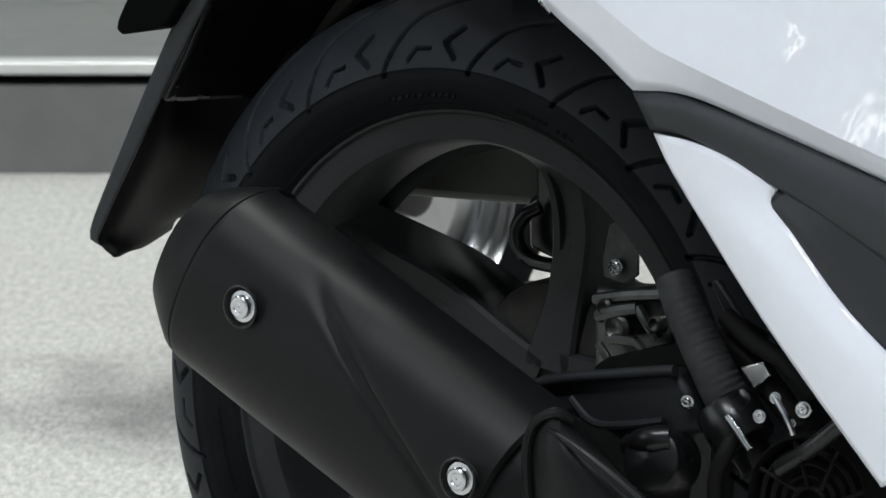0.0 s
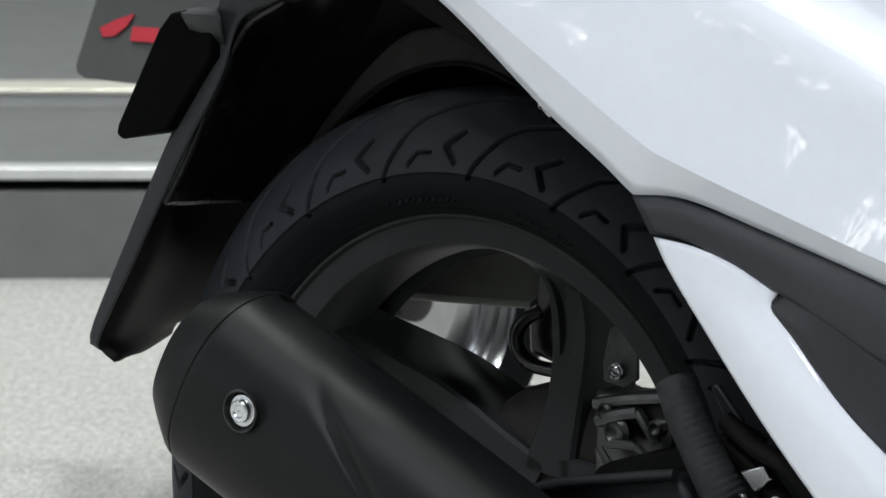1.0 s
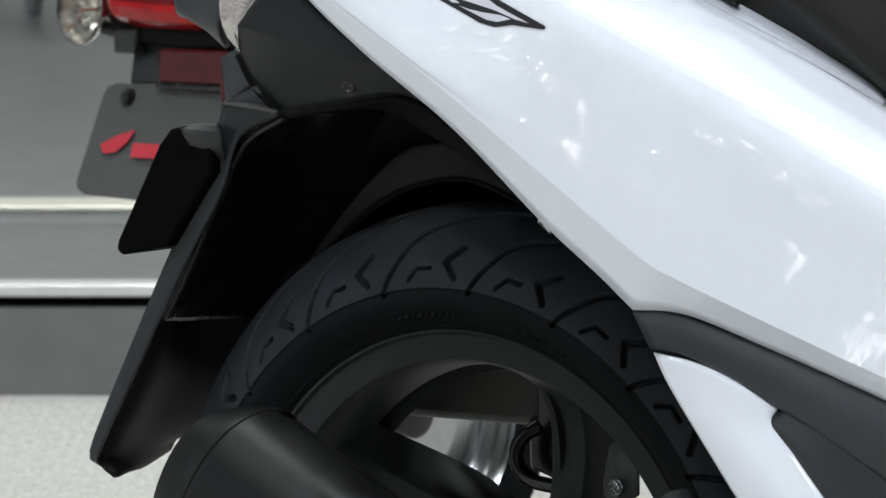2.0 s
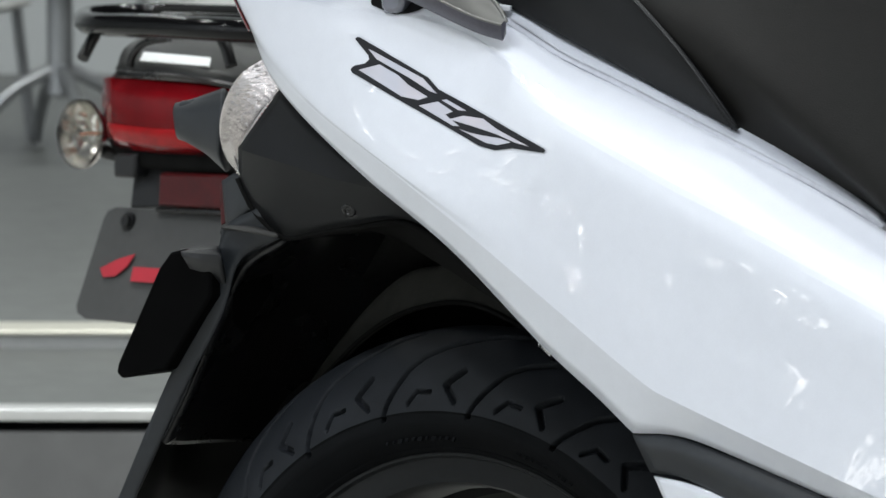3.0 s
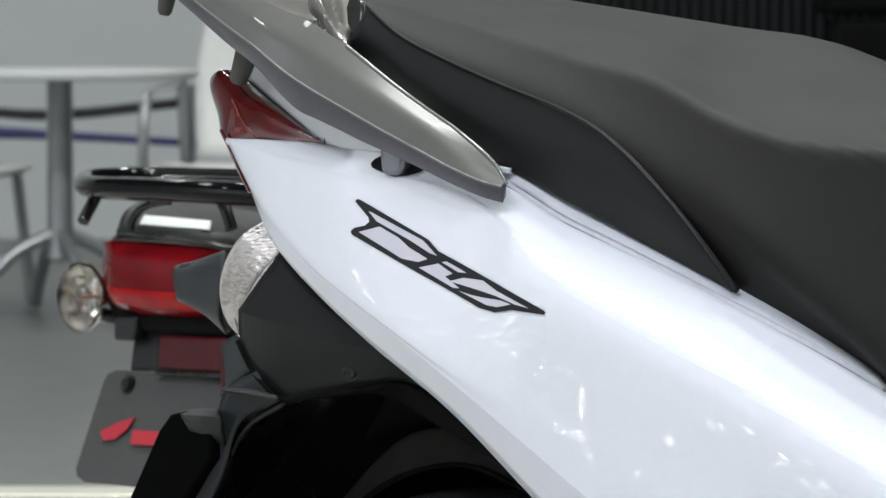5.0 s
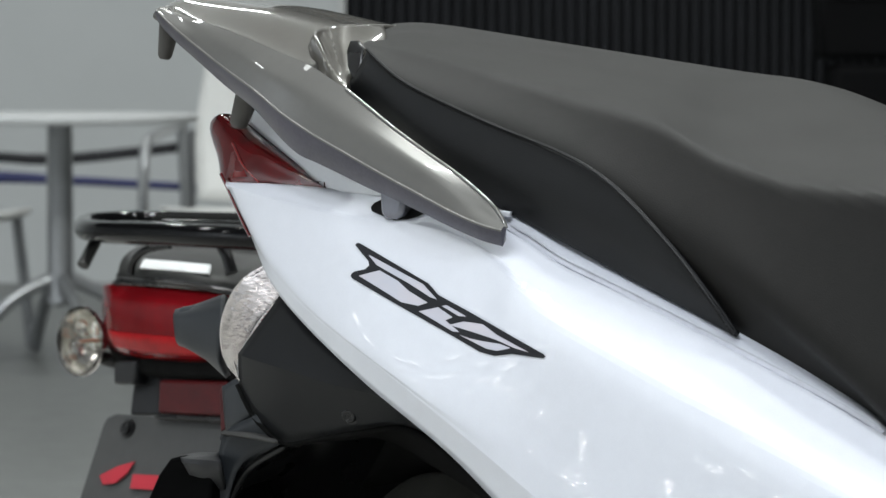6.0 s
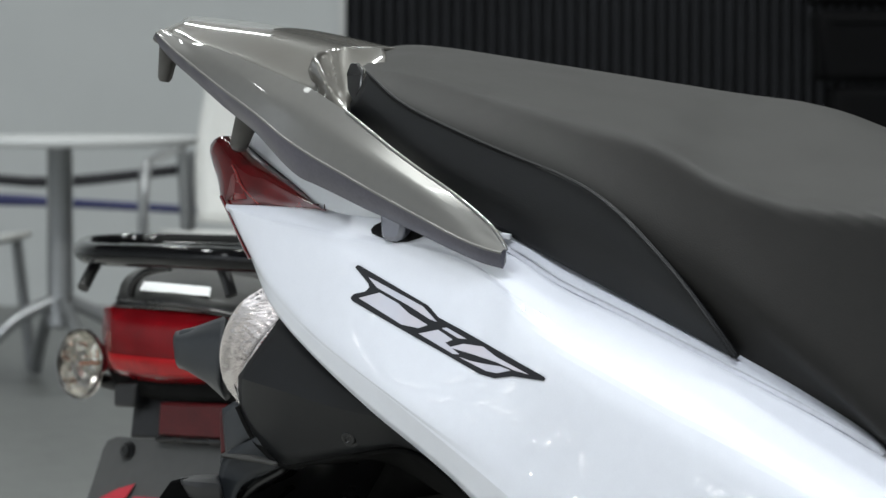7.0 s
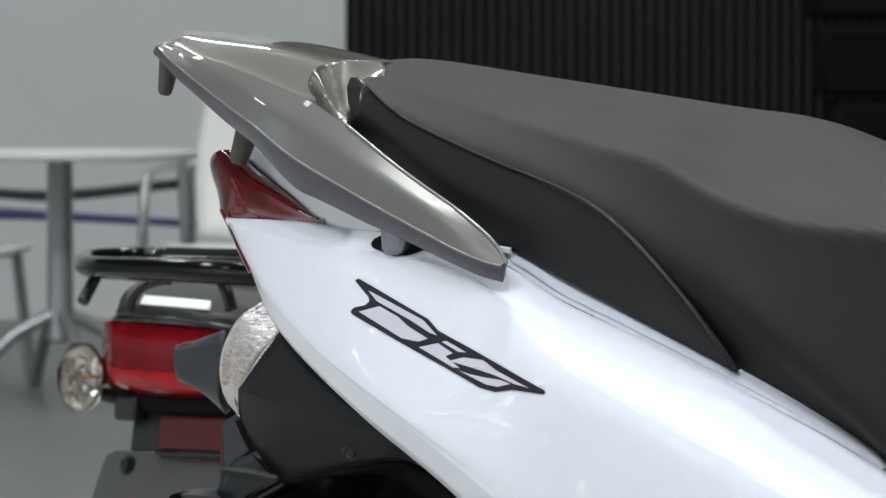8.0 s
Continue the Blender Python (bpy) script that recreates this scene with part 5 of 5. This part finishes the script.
# ---------------------------------------------------------------- the scooter behind, seen from its rear
S2 = Matrix.Translation((-0.2436, 4.1993, 0)) @ Matrix.Rotation(radians(42), 4, "Z")
moped = thing("moped", "black moped with red tail lamp and luggage rack", "moped", S2)
lamp = part("tail_lamp", loft([
    [(0.03, 0.1231, 0.6149), (0.01, 0.0909, 0.623), (0, -0.0001, 0.625), (0, -0.0854, 0.6226), (0.03, -0.11, 0.6147)],
    [(0.02, 0.1128, 0.6056), (-0.005, 0.0653, 0.6096), (-0.013, -0.0163, 0.6104), (-0.01, -0.0975, 0.6089), (0.02, -0.1219, 0.6035)],
    [(0.02, 0.112, 0.5854), (-0.006, 0.0626, 0.5858), (-0.015, -0.0187, 0.586), (-0.012, -0.0999, 0.5859), (0.02, -0.1219, 0.5846)],
    [(0.02, 0.1105, 0.5733), (-0.003, 0.0616, 0.5707), (-0.012, -0.0149, 0.569), (-0.01, -0.0974, 0.5711), (0.02, -0.1218, 0.5739)],
    [(0.03, 0.1184, 0.5634), (0.01, 0.0669, 0.5609), (0, 0.0002, 0.5588), (0, -0.0852, 0.5642), (0.03, -0.1099, 0.566)]], 44, 30), REDM, moped, "wide red tail lamp lens", thick=0.004)
# brighter red stands in for the glow inside the lower lens
part("lamp_prism", loft([
    [(0.004, 0.085, 0.5842), (-0.0085, 0.0593, 0.5838), (-0.0178, -0.0222, 0.5838), (-0.0135, -0.1015, 0.5840), (0.014, -0.1215, 0.5832)],
    [(0.004, 0.0843, 0.5798), (-0.0085, 0.0578, 0.5786), (-0.0178, -0.0221, 0.578), (-0.0145, -0.1029, 0.5789), (0.014, -0.1215, 0.5795)],
    [(0.008, 0.0853, 0.5711), (-0.003, 0.0584, 0.5689), (-0.0125, -0.0155, 0.5676), (-0.0105, -0.098, 0.5702), (0.016, -0.1191, 0.5725)]], 40, 10), REDB, lamp, "lower lens strip, its inner glow put into a brighter red", thick=0.001)
for k in range(1, 7):
    part("lens_rib", tube([Vector((-0.0125, 0.0383, 0.5842)).lerp(Vector((0.004, -0.1222, 0.5843)), k / 6), Vector((-0.012, 0.0373, 0.5723)).lerp(Vector((0.004, -0.1221, 0.5746)), k / 6)], 0.0012, 6, 6), REDL, lamp, "moulded lens rib")
part("lamp_housing", loft([[(0.02, 0.0931, 0.6326), (0, -0.0314, 0.6341), (0.02, -0.1219, 0.6229)], [(0, 0.0676, 0.6272), (-0.012, -0.0462, 0.6273), (0, -0.1458, 0.6174)], [(0.03, 0.1132, 0.6193), (0.02, -0.0067, 0.6225), (0.03, -0.11, 0.6128)]], 24, 8), GLOSSY, moped, "black lip over the lamp", thick=0.004)
cowl = part("tail_cowl", loft([[(0.01, 0.0787, 0.6315), (-0.006, -0.0388, 0.6326), (0.01, -0.1339, 0.6213)], [(0.03, 0.0952, 0.6463), (0.02, -0.0067, 0.6453), (0.03, -0.11, 0.6415)], [(0.06, 0.1112, 0.6549), (0.055, 0.0365, 0.6576), (0.06, -0.0743, 0.6538)], [(0.14, 0.1746, 0.6607), (0.14, 0.1253, 0.6612), (0.14, 0.0212, 0.6606)]], 30, 16), COWL, moped, "dark grey tail cowl", thick=0.004)
part("cowl_strap", tube([(-0.0020, 0.0441, 0.6347), (-0.0020, 0.0401, 0.6453), (-0.0020, 0.0225, 0.6563), (-0.0020, -0.0106, 0.6619)], 0.0036, 20, 10), GLOSSY, cowl, "black arched stay on the cowl")
part("maker_mark", prism([(0.017, 0.0465, 0.6464), (0.013, -0.0496, 0.6451), (0.006, -0.0558, 0.6378), (0.01, 0.0441, 0.6388)], (-0.002, 0, 0.001)), WHITEP, cowl, "white bar in place of lettering")
part("lamp_base", loft([[(0.014, 0.0979, 0.5672), (-0.004, -0.0049, 0.5632), (-0.002, -0.1481, 0.5714)], [(0.015, 0.0798, 0.5489), (-0.004, -0.0048, 0.5464), (-0.002, -0.148, 0.5512)]], 20, 4, smooth=False), BLACK, moped, "black lamp base", thick=0.02)
rack = part("luggage_rack", tube([(0.2, 0.0928, 0.6709), (0.2, 0.2495, 0.6692), (0.12, 0.2457, 0.6699), (0.06, 0.1896, 0.6697), (0, 0.0917, 0.6704), (-0.02, -0.0252, 0.6723), (-0.02, -0.1098, 0.6726), (0, -0.1756, 0.6713)], 0.0102, 60, 12), LACQUER, moped, "glossy black tubular luggage rack")
for s0 in (0.03, 0.08, 0.13):
    part("rack_bar", tube([Vector((0, 0.0998, 0.6732)) + Vector((s0, 0, 0)), Vector((0, -0.0003, 0.6743)) + Vector((s0, 0, 0)), Vector((0, -0.1608, 0.6746)) + Vector((s0, 0, 0))], 0.006, 24, 10), LACQUER, rack, "glossy black rack bar")
part("rack_pad", loft([[(0.1, 0.1426, 0.6772), (0.1, 0.052, 0.6784), (0.1, -0.042, 0.6788)], [(0.13, 0.1703, 0.6808), (0.13, 0.0886, 0.6842), (0.13, -0.0064, 0.6849)], [(0.2, 0.241, 0.6748), (0.2, 0.1742, 0.6778), (0.2, 0.0767, 0.6786)]], 20, 8), BLACK, rack, "black seat edge behind the rack", thick=0.02)
part("rack_hook", tube([(0.02, 0.1215, 0.6608), (0.01, 0.1185, 0.6501), (0, 0.1147, 0.6395)], 0.0055, 12, 10), GLOSSY, rack, "black rack hook")
part("rack_stay", tube([(0, -0.0794, 0.6642), (0, -0.087, 0.6538), (0, -0.093, 0.6404)], 0.0055, 12, 10), GLOSSY, rack, "black rack stay")
# round clear indicator
ic = Vector((0, 0.1191, 0.5718))
lens = lathe([(0.0005, 0.017), (0.010, 0.0162), (0.018, 0.013), (0.023, 0.007), (0.0255, 0.0), (0.024, -0.006)], along(ic, ic + Vector((-0.85, -0.5, 0.05))) @ Matrix.Diagonal((0.86, 1.22, 1.2, 1)), 20)
rng = random.Random(9)
for v in lens.verts:
    v.co += Vector((rng.uniform(-0.0007, 0.0007), rng.uniform(-0.0007, 0.0007), 0))
ind = part("indicator", lens, CLEAR2, moped, "round clear indicator lens", angle=1, thick=0.0012)
ind.visible_shadow = False
bowl = lathe([(0.025, 0.0), (0.024, -0.004), (0.021, -0.008), (0.017, -0.013), (0.012, -0.016), (0.008, -0.017), (0.004, -0.018), (0.0005, -0.018)], along(ic, ic + Vector((-0.85, -0.5, 0.05))) @ Matrix.Diagonal((0.83, 1.18, 1.1, 1)), 18)
rng = random.Random(5)
for v in bowl.verts:
    v.co += Vector((rng.uniform(-0.0028, 0.0028), rng.uniform(-0.0015, 0.0015), rng.uniform(-0.0015, 0.0015)))
part("reflector_bowl", bowl, BOWL, ind, "faceted bright reflector inside the lens", angle=2)
part("bulb", tube([ic + Vector((0.018, 0, 0)), ic + Vector((0.008, 0, 0)), ic], lambda u: 0.0022 * (1 - 0.4 * u), 8, 12), AMBER, ind, "small amber bulb")
part("indicator_shell", lathe([(0.0265, 0.001), (0.027, -0.004), (0.022, -0.018), (0.010, -0.026), (0.006, -0.05)], along(ic, ic + Vector((-0.85, -0.5, 0.05))) @ Matrix.Diagonal((0.83, 1.18, 1.1, 1)), 32), SPARK, ind, "pale indicator shell")
part("indicator_stalk", tube([(0.03, 0.139, 0.5583), (0.03, 0.1184, 0.5543), (0.04, 0.1107, 0.5517)], 0.007, 12, 10), GLOSSY, ind)
# plate, bracket, reflector
part("plate_holder", prism([(0.02, 0.0651, 0.5575), (0.02, -0.0762, 0.5574), (0, -0.1003, 0.5184), (0, 0.0496, 0.5093)], (0.01, 0, 0)), PLASTIC, moped, "dark plate holder", bevel=0.003)
part("holder_lug", prism([(-0.002, 0.0694, 0.5563), (-0.002, 0.0373, 0.5589), (-0.002, 0.0406, 0.5369), (-0.002, 0.0695, 0.5358)], (0.02, 0, 0)), PLASTIC, moped, "black lug beside the plate holder", bevel=0.003)
part("rear_reflector", prism([(-0.008, -0.0027, 0.5445), (-0.008, -0.0949, 0.5476), (-0.012, -0.0997, 0.518), (-0.012, -0.0052, 0.5153)], (0.006, 0, 0)), REDD, moped, "dark red rectangular reflector", bevel=0.003)
part("reflector_shade", prism([(-0.013, -0.0033, 0.5147), (-0.013, -0.1009, 0.5177), (-0.013, -0.0994, 0.5122), (-0.013, -0.0002, 0.5101)], (0.01, 0, 0)), GLOSSY, moped, "black ledge below the reflector", bevel=0.002)
plate = part("number_plate", prism([(-0.004, 0.0629, 0.51), (-0.004, -0.036, 0.5131), (-0.004, -0.1203, 0.5134), (-0.045, -0.154, 0.4191), (-0.045, -0.0196, 0.4152), (-0.045, 0.0561, 0.4142), (-0.043, 0.07, 0.4179), (-0.04, 0.0754, 0.4243), (-0.008, 0.0765, 0.4993), (-0.005, 0.0738, 0.5064)], (0.003, 0, 0)), PLATE, moped, "dark grey display plate with red emblem", bevel=0.001)
part("plate_shape", prism([(-0.0275, 0.0554, 0.4579), (-0.0245, 0.0334, 0.4673), (-0.0225, 0.012, 0.4731), (-0.027, 0.0176, 0.4621), (-0.0305, 0.03, 0.453), (-0.031, 0.0462, 0.4509)], (-0.001, 0, 0)), REDP, plate, "plain red emblem shape")
part("plate_bar", prism([(-0.0275, 0.0082, 0.4623), (-0.0275, -0.0723, 0.465), (-0.0325, -0.0752, 0.4528), (-0.0325, 0.006, 0.4504)], (-0.001, 0, 0)), REDP, plate, "red bar in place of lettering")
bolt("plate_screw", (-0.01, 0.0386, 0.4989), Vector((-0.01, 0.0386, 0.4989)) + Vector((-1, 0.1, 0.2)), 0.0085, plate, "black plate screw").data.materials[0] = GLOSSY
# rear wheel of the moped
WC = Vector((0.252, 0.0, 0.2))
HB2 = Matrix.Translation(WC) @ Matrix.Rotation(radians(90), 4, "X")
w2 = part("rear_wheel", lathe([(0.139, 0.030), (0.168, 0.036), (0.190, 0.026), (0.199, 0.0), (0.190, -0.026), (0.168, -0.036), (0.139, -0.030)], HB2, 64), RUBBER, moped, "black tyre of the moped")
part("wheel_rim", lathe([(0.139, 0.031), (0.137, 0.035), (0.1345, 0.031), (0.1325, 0.0255), (0.1305, 0.0285), (0.1285, 0.0235), (0.1265, 0.0265), (0.1240, 0.0215), (0.1215, 0.0235), (0.1180, 0.0140), (0.114, 0.010), (0.106, 0.006), (0.080, 0.004), (0.075, 0.020), (0.070, 0.028), (0.030, 0.032), (0.001, 0.032)], HB2, 64), POLISHED, w2, "polished silver wheel rim")
part("wheel_nut", lathe([(0.022, 0.030), (0.021, 0.048), (0.014, 0.052), (0.0005, 0.052)], HB2, 24), GLOSSY, w2, "black axle cover")
part("moped_body", box(0.40, 0, 0.50, 0.62, 0.22, 0.22), GLOSSY, moped, "black moped body", bevel=0.04)
part("moped_floor", box(0.80, 0, 0.28, 0.7, 0.24, 0.10), GLOSSY, moped, "black step-through floor", bevel=0.03)
f2 = Matrix.Translation((1.40, 0, 0.2)) @ Matrix.Rotation(radians(90), 4, "X")
part("front_wheel", lathe([(0.139, 0.030), (0.168, 0.036), (0.190, 0.026), (0.199, 0.0), (0.190, -0.026), (0.168, -0.036), (0.139, -0.030)], f2, 48), RUBBER, moped, "black front tyre of the moped")

# ---------------------------------------------------------------- cafe table and chairs on the stage
FLOOR2 = 0.157
TC = Vector((-0.795, 10.0, 0))
table = thing("cafe_table", "round pale grey cafe table on a steel pedestal", "table", Matrix.Translation((TC.x, TC.y, FLOOR2)))
part("tabletop", lathe([(0.0005, 0.512), (0.280, 0.512), (0.287, 0.509), (0.288, 0.502), (0.285, 0.496), (0.27, 0.493), (0.0005, 0.493)], seg=64), TABLE, table, "pale grey round tabletop")
part("pedestal", lathe([(0.030, 0.493), (0.027, 0.485), (0.027, 0.14), (0.030, 0.12), (0.0005, 0.11)], seg=24), TUBE, table, "brushed steel column")
for k in range(4):
    a = radians(200 + 90 * k)
    d = Vector((math.cos(a), math.sin(a), 0))
    part("foot", tube([d * 0.02 + Vector((0, 0, 0.17)), d * 0.10 + Vector((0, 0, 0.13)), d * 0.17 + Vector((0, 0, 0.06)), d * 0.20 + Vector((0, 0, 0.012))], 0.014, 20, 10), TUBE, table, "curved steel foot")


def chair(m, label):
    """A tube-framed armchair with a white moulded seat and back."""
    ob = thing("cafe_chair", label, "chair", m, "chairs at the cafe table")
    part("backrest", loft([[(-0.21, 0.20, 0.30), (0, 0.24, 0.29), (0.21, 0.20, 0.30)], [(-0.22, 0.23, 0.45), (0, 0.28, 0.45), (0.22, 0.23, 0.45)], [(-0.20, 0.26, 0.62), (0, 0.31, 0.63), (0.20, 0.26, 0.62)]], 16, 12), WHITEC, ob, "white moulded backrest", thick=0.01)
    part("seat", loft([[(-0.21, -0.22, 0.30), (0, -0.23, 0.29), (0.21, -0.22, 0.30)], [(-0.22, 0.0, 0.275), (0, 0.0, 0.26), (0.22, 0.0, 0.275)], [(-0.21, 0.2, 0.285), (0, 0.22, 0.28), (0.21, 0.2, 0.285)]], 16, 12), WHITEC, ob, "white moulded seat", thick=0.012)
    for sx in (-1, 1):
        part("arm_frame", tube([(sx * 0.25, -0.22, 0.0), (sx * 0.25, -0.22, 0.30), (sx * 0.25, -0.19, 0.425), (sx * 0.25, -0.10, 0.45), (sx * 0.25, 0.22, 0.47)], 0.012, 40, 10), TUBE, ob, "steel tube arm")
        part("back_leg", tube([(sx * 0.25, 0.22, 0.47), (sx * 0.245, 0.25, 0.25), (sx * 0.25, 0.30, 0.0)], 0.012, 20, 10), TUBE, ob, "steel tube leg")
    part("seat_rail", tube([(-0.25, -0.2, 0.27), (0, -0.2, 0.265), (0.25, -0.2, 0.27)], 0.010, 12, 8), TUBE, ob)
    return ob


chair(Matrix.Translation((-0.377, 10.7, FLOOR2)) @ Matrix.Rotation(radians(-8), 4, "Z"), "white plastic cafe chair with steel tube arms")
side_chair = thing("cafe_chair", "white plastic cafe chair without arms", "chair", Matrix.Translation((-1.16, 10.3, FLOOR2)) @ Matrix.Rotation(radians(75), 4, "Z"), "chairs at the cafe table")
part("seat", loft([[(-0.21, -0.22, 0.30), (0, -0.23, 0.29), (0.21, -0.22, 0.30)], [(-0.22, 0.0, 0.275), (0, 0.0, 0.26), (0.22, 0.0, 0.275)], [(-0.21, 0.2, 0.285), (0, 0.22, 0.28), (0.21, 0.2, 0.285)]], 16, 12), WHITEC, side_chair, "white moulded seat", thick=0.012)
part("backrest", loft([[(-0.21, 0.20, 0.30), (0, 0.24, 0.29), (0.21, 0.20, 0.30)], [(-0.22, 0.23, 0.45), (0, 0.28, 0.45), (0.22, 0.23, 0.45)], [(-0.20, 0.26, 0.62), (0, 0.31, 0.63), (0.20, 0.26, 0.62)]], 16, 12), WHITEC, side_chair, "white moulded backrest", thick=0.01)
for sx in (-1, 1):
    part("front_leg", tube([(sx * 0.20, -0.19, 0.28), (sx * 0.205, -0.205, 0.14), (sx * 0.21, -0.22, 0.0)], 0.012, 16, 10), TUBE, side_chair, "steel tube leg")
    part("back_leg", tube([(sx * 0.20, 0.26, 0.45), (sx * 0.205, 0.21, 0.25), (sx * 0.21, 0.27, 0.0)], 0.012, 20, 10), TUBE, side_chair, "steel tube leg")

# strap barrier behind the table
barrier = thing("strap_barrier", "low barrier of black and blue straps on steel posts", "barrier", Matrix.Translation((0, 11.4, FLOOR2)))
part("strap", loft([[(-2.4, 0, 0.46), (-1.2, 0, 0.405), (-0.92, 0, 0.392), (-0.62, 0, 0.42)], [(-2.4, 0, 0.436), (-1.2, 0, 0.381), (-0.92, 0, 0.366), (-0.62, 0, 0.396)]], 40, 3, smooth=False), BLACKS, barrier, "black webbing strap", thick=0.003)
part("strap", loft([[(-2.4, 0.02, 0.38), (-1.2, 0.02, 0.355), (-0.9, 0.02, 0.34), (-0.5, 0.02, 0.315)], [(-2.4, 0.02, 0.35), (-1.2, 0.02, 0.325), (-0.9, 0.02, 0.318), (-0.5, 0.02, 0.297)]], 40, 3, smooth=False), BLUE, barrier, "navy blue webbing strap", thick=0.003)
for x in (-2.4, -0.60):
    part("post", lathe([(0.10, 0.0), (0.10, 0.012), (0.02, 0.02), (0.014, 0.03), (0.014, 0.42), (0.018, 0.43), (0.018, 0.45), (0.0005, 0.452)], Matrix.Translation((x, 0.01, 0)), 20), TUBE, barrier, "steel post")

# ---------------------------------------------------------------- walls and hall
slab("wall_panel", -9, -1.28, 13.0, 13.06, 0.157, 4.2, WALL, "pale grey partition panels", "wall")
slab("wall_panel_2", -1.274, -0.28, 13.0, 13.06, 0.157, 4.2, WALL, "pale grey partition panels", "wall")
slab("wall_end_trim", -0.28, -0.262, 12.985, 13.07, 0.157, 4.2, TRIM, "pale grey post closing the partition", "trim")
def pleat(x):
    """Depth of the curtain at x: half-round folds with deep gaps between."""
    u = (x / 0.0305) % 1.0
    return 12.99 - 0.011 * math.sqrt(max(0.0, 1 - (u / 0.29 - 1) ** 2)) if u < 0.58 else 13.055


pleats = grid([[(x, pleat(x) + 0.004 * math.sin(x * 5.3), z) for z in (0.157, 1.5, 4.2)] for x in [-0.262 + 5.2 * i / 6000 for i in range(6001)]])
tagged(part("curtain", pleats, SLAT, angle=80), "black pleated curtain wall", "curtain", kind="structure")
speaker = thing("loudspeaker", "black loudspeaker cabinet on a tapered stand", "loudspeaker", Matrix.Translation((1.01, 12.0, FLOOR2)))
part("cabinet", box(0.12, 0, 1.05, 0.44, 0.3, 0.50), DEVICE, speaker, bevel=0.02)
part("lower_cabinet", box(0.12, 0, 0.70, 0.40, 0.28, 0.18, taper=1.06), DEVICE, speaker, "dark grey tapered lower part", bevel=0.02)
part("ledge", box(0.12, -0.15, 0.76, 0.34, 0.012, 0.006), DEVICE, speaker, bevel=0.002)
part("stand", box(0.12, 0, 0.30, 0.30, 0.24, 0.60, taper=1.15), DEVICE, speaker, bevel=0.02)
slab("curtain_backing", -0.25, 5.0, 13.07, 13.10, 0.157, 4.2, DEVICE, "black backing behind the curtain", "curtain")
slab("wall_west", -9.1, -9, -7, 16, 0, 6, WALL, "pale hall wall", "wall")
slab("wall_east", 9, 9.1, -7, 16, 0, 6, CEIL, "dark hall wall", "wall")
slab("wall_south", -9, 9, -7.1, -7, 0, 6, WALL, "pale hall wall", "wall")
slab("wall_north", -9, 9, 16, 16.1, 0, 6, CEIL, "dark hall wall", "wall")
slab("ceiling", -9, 9, -7, 16, 6.0, 6.2, CEIL, "dark hall ceiling high above the stand", "ceiling")

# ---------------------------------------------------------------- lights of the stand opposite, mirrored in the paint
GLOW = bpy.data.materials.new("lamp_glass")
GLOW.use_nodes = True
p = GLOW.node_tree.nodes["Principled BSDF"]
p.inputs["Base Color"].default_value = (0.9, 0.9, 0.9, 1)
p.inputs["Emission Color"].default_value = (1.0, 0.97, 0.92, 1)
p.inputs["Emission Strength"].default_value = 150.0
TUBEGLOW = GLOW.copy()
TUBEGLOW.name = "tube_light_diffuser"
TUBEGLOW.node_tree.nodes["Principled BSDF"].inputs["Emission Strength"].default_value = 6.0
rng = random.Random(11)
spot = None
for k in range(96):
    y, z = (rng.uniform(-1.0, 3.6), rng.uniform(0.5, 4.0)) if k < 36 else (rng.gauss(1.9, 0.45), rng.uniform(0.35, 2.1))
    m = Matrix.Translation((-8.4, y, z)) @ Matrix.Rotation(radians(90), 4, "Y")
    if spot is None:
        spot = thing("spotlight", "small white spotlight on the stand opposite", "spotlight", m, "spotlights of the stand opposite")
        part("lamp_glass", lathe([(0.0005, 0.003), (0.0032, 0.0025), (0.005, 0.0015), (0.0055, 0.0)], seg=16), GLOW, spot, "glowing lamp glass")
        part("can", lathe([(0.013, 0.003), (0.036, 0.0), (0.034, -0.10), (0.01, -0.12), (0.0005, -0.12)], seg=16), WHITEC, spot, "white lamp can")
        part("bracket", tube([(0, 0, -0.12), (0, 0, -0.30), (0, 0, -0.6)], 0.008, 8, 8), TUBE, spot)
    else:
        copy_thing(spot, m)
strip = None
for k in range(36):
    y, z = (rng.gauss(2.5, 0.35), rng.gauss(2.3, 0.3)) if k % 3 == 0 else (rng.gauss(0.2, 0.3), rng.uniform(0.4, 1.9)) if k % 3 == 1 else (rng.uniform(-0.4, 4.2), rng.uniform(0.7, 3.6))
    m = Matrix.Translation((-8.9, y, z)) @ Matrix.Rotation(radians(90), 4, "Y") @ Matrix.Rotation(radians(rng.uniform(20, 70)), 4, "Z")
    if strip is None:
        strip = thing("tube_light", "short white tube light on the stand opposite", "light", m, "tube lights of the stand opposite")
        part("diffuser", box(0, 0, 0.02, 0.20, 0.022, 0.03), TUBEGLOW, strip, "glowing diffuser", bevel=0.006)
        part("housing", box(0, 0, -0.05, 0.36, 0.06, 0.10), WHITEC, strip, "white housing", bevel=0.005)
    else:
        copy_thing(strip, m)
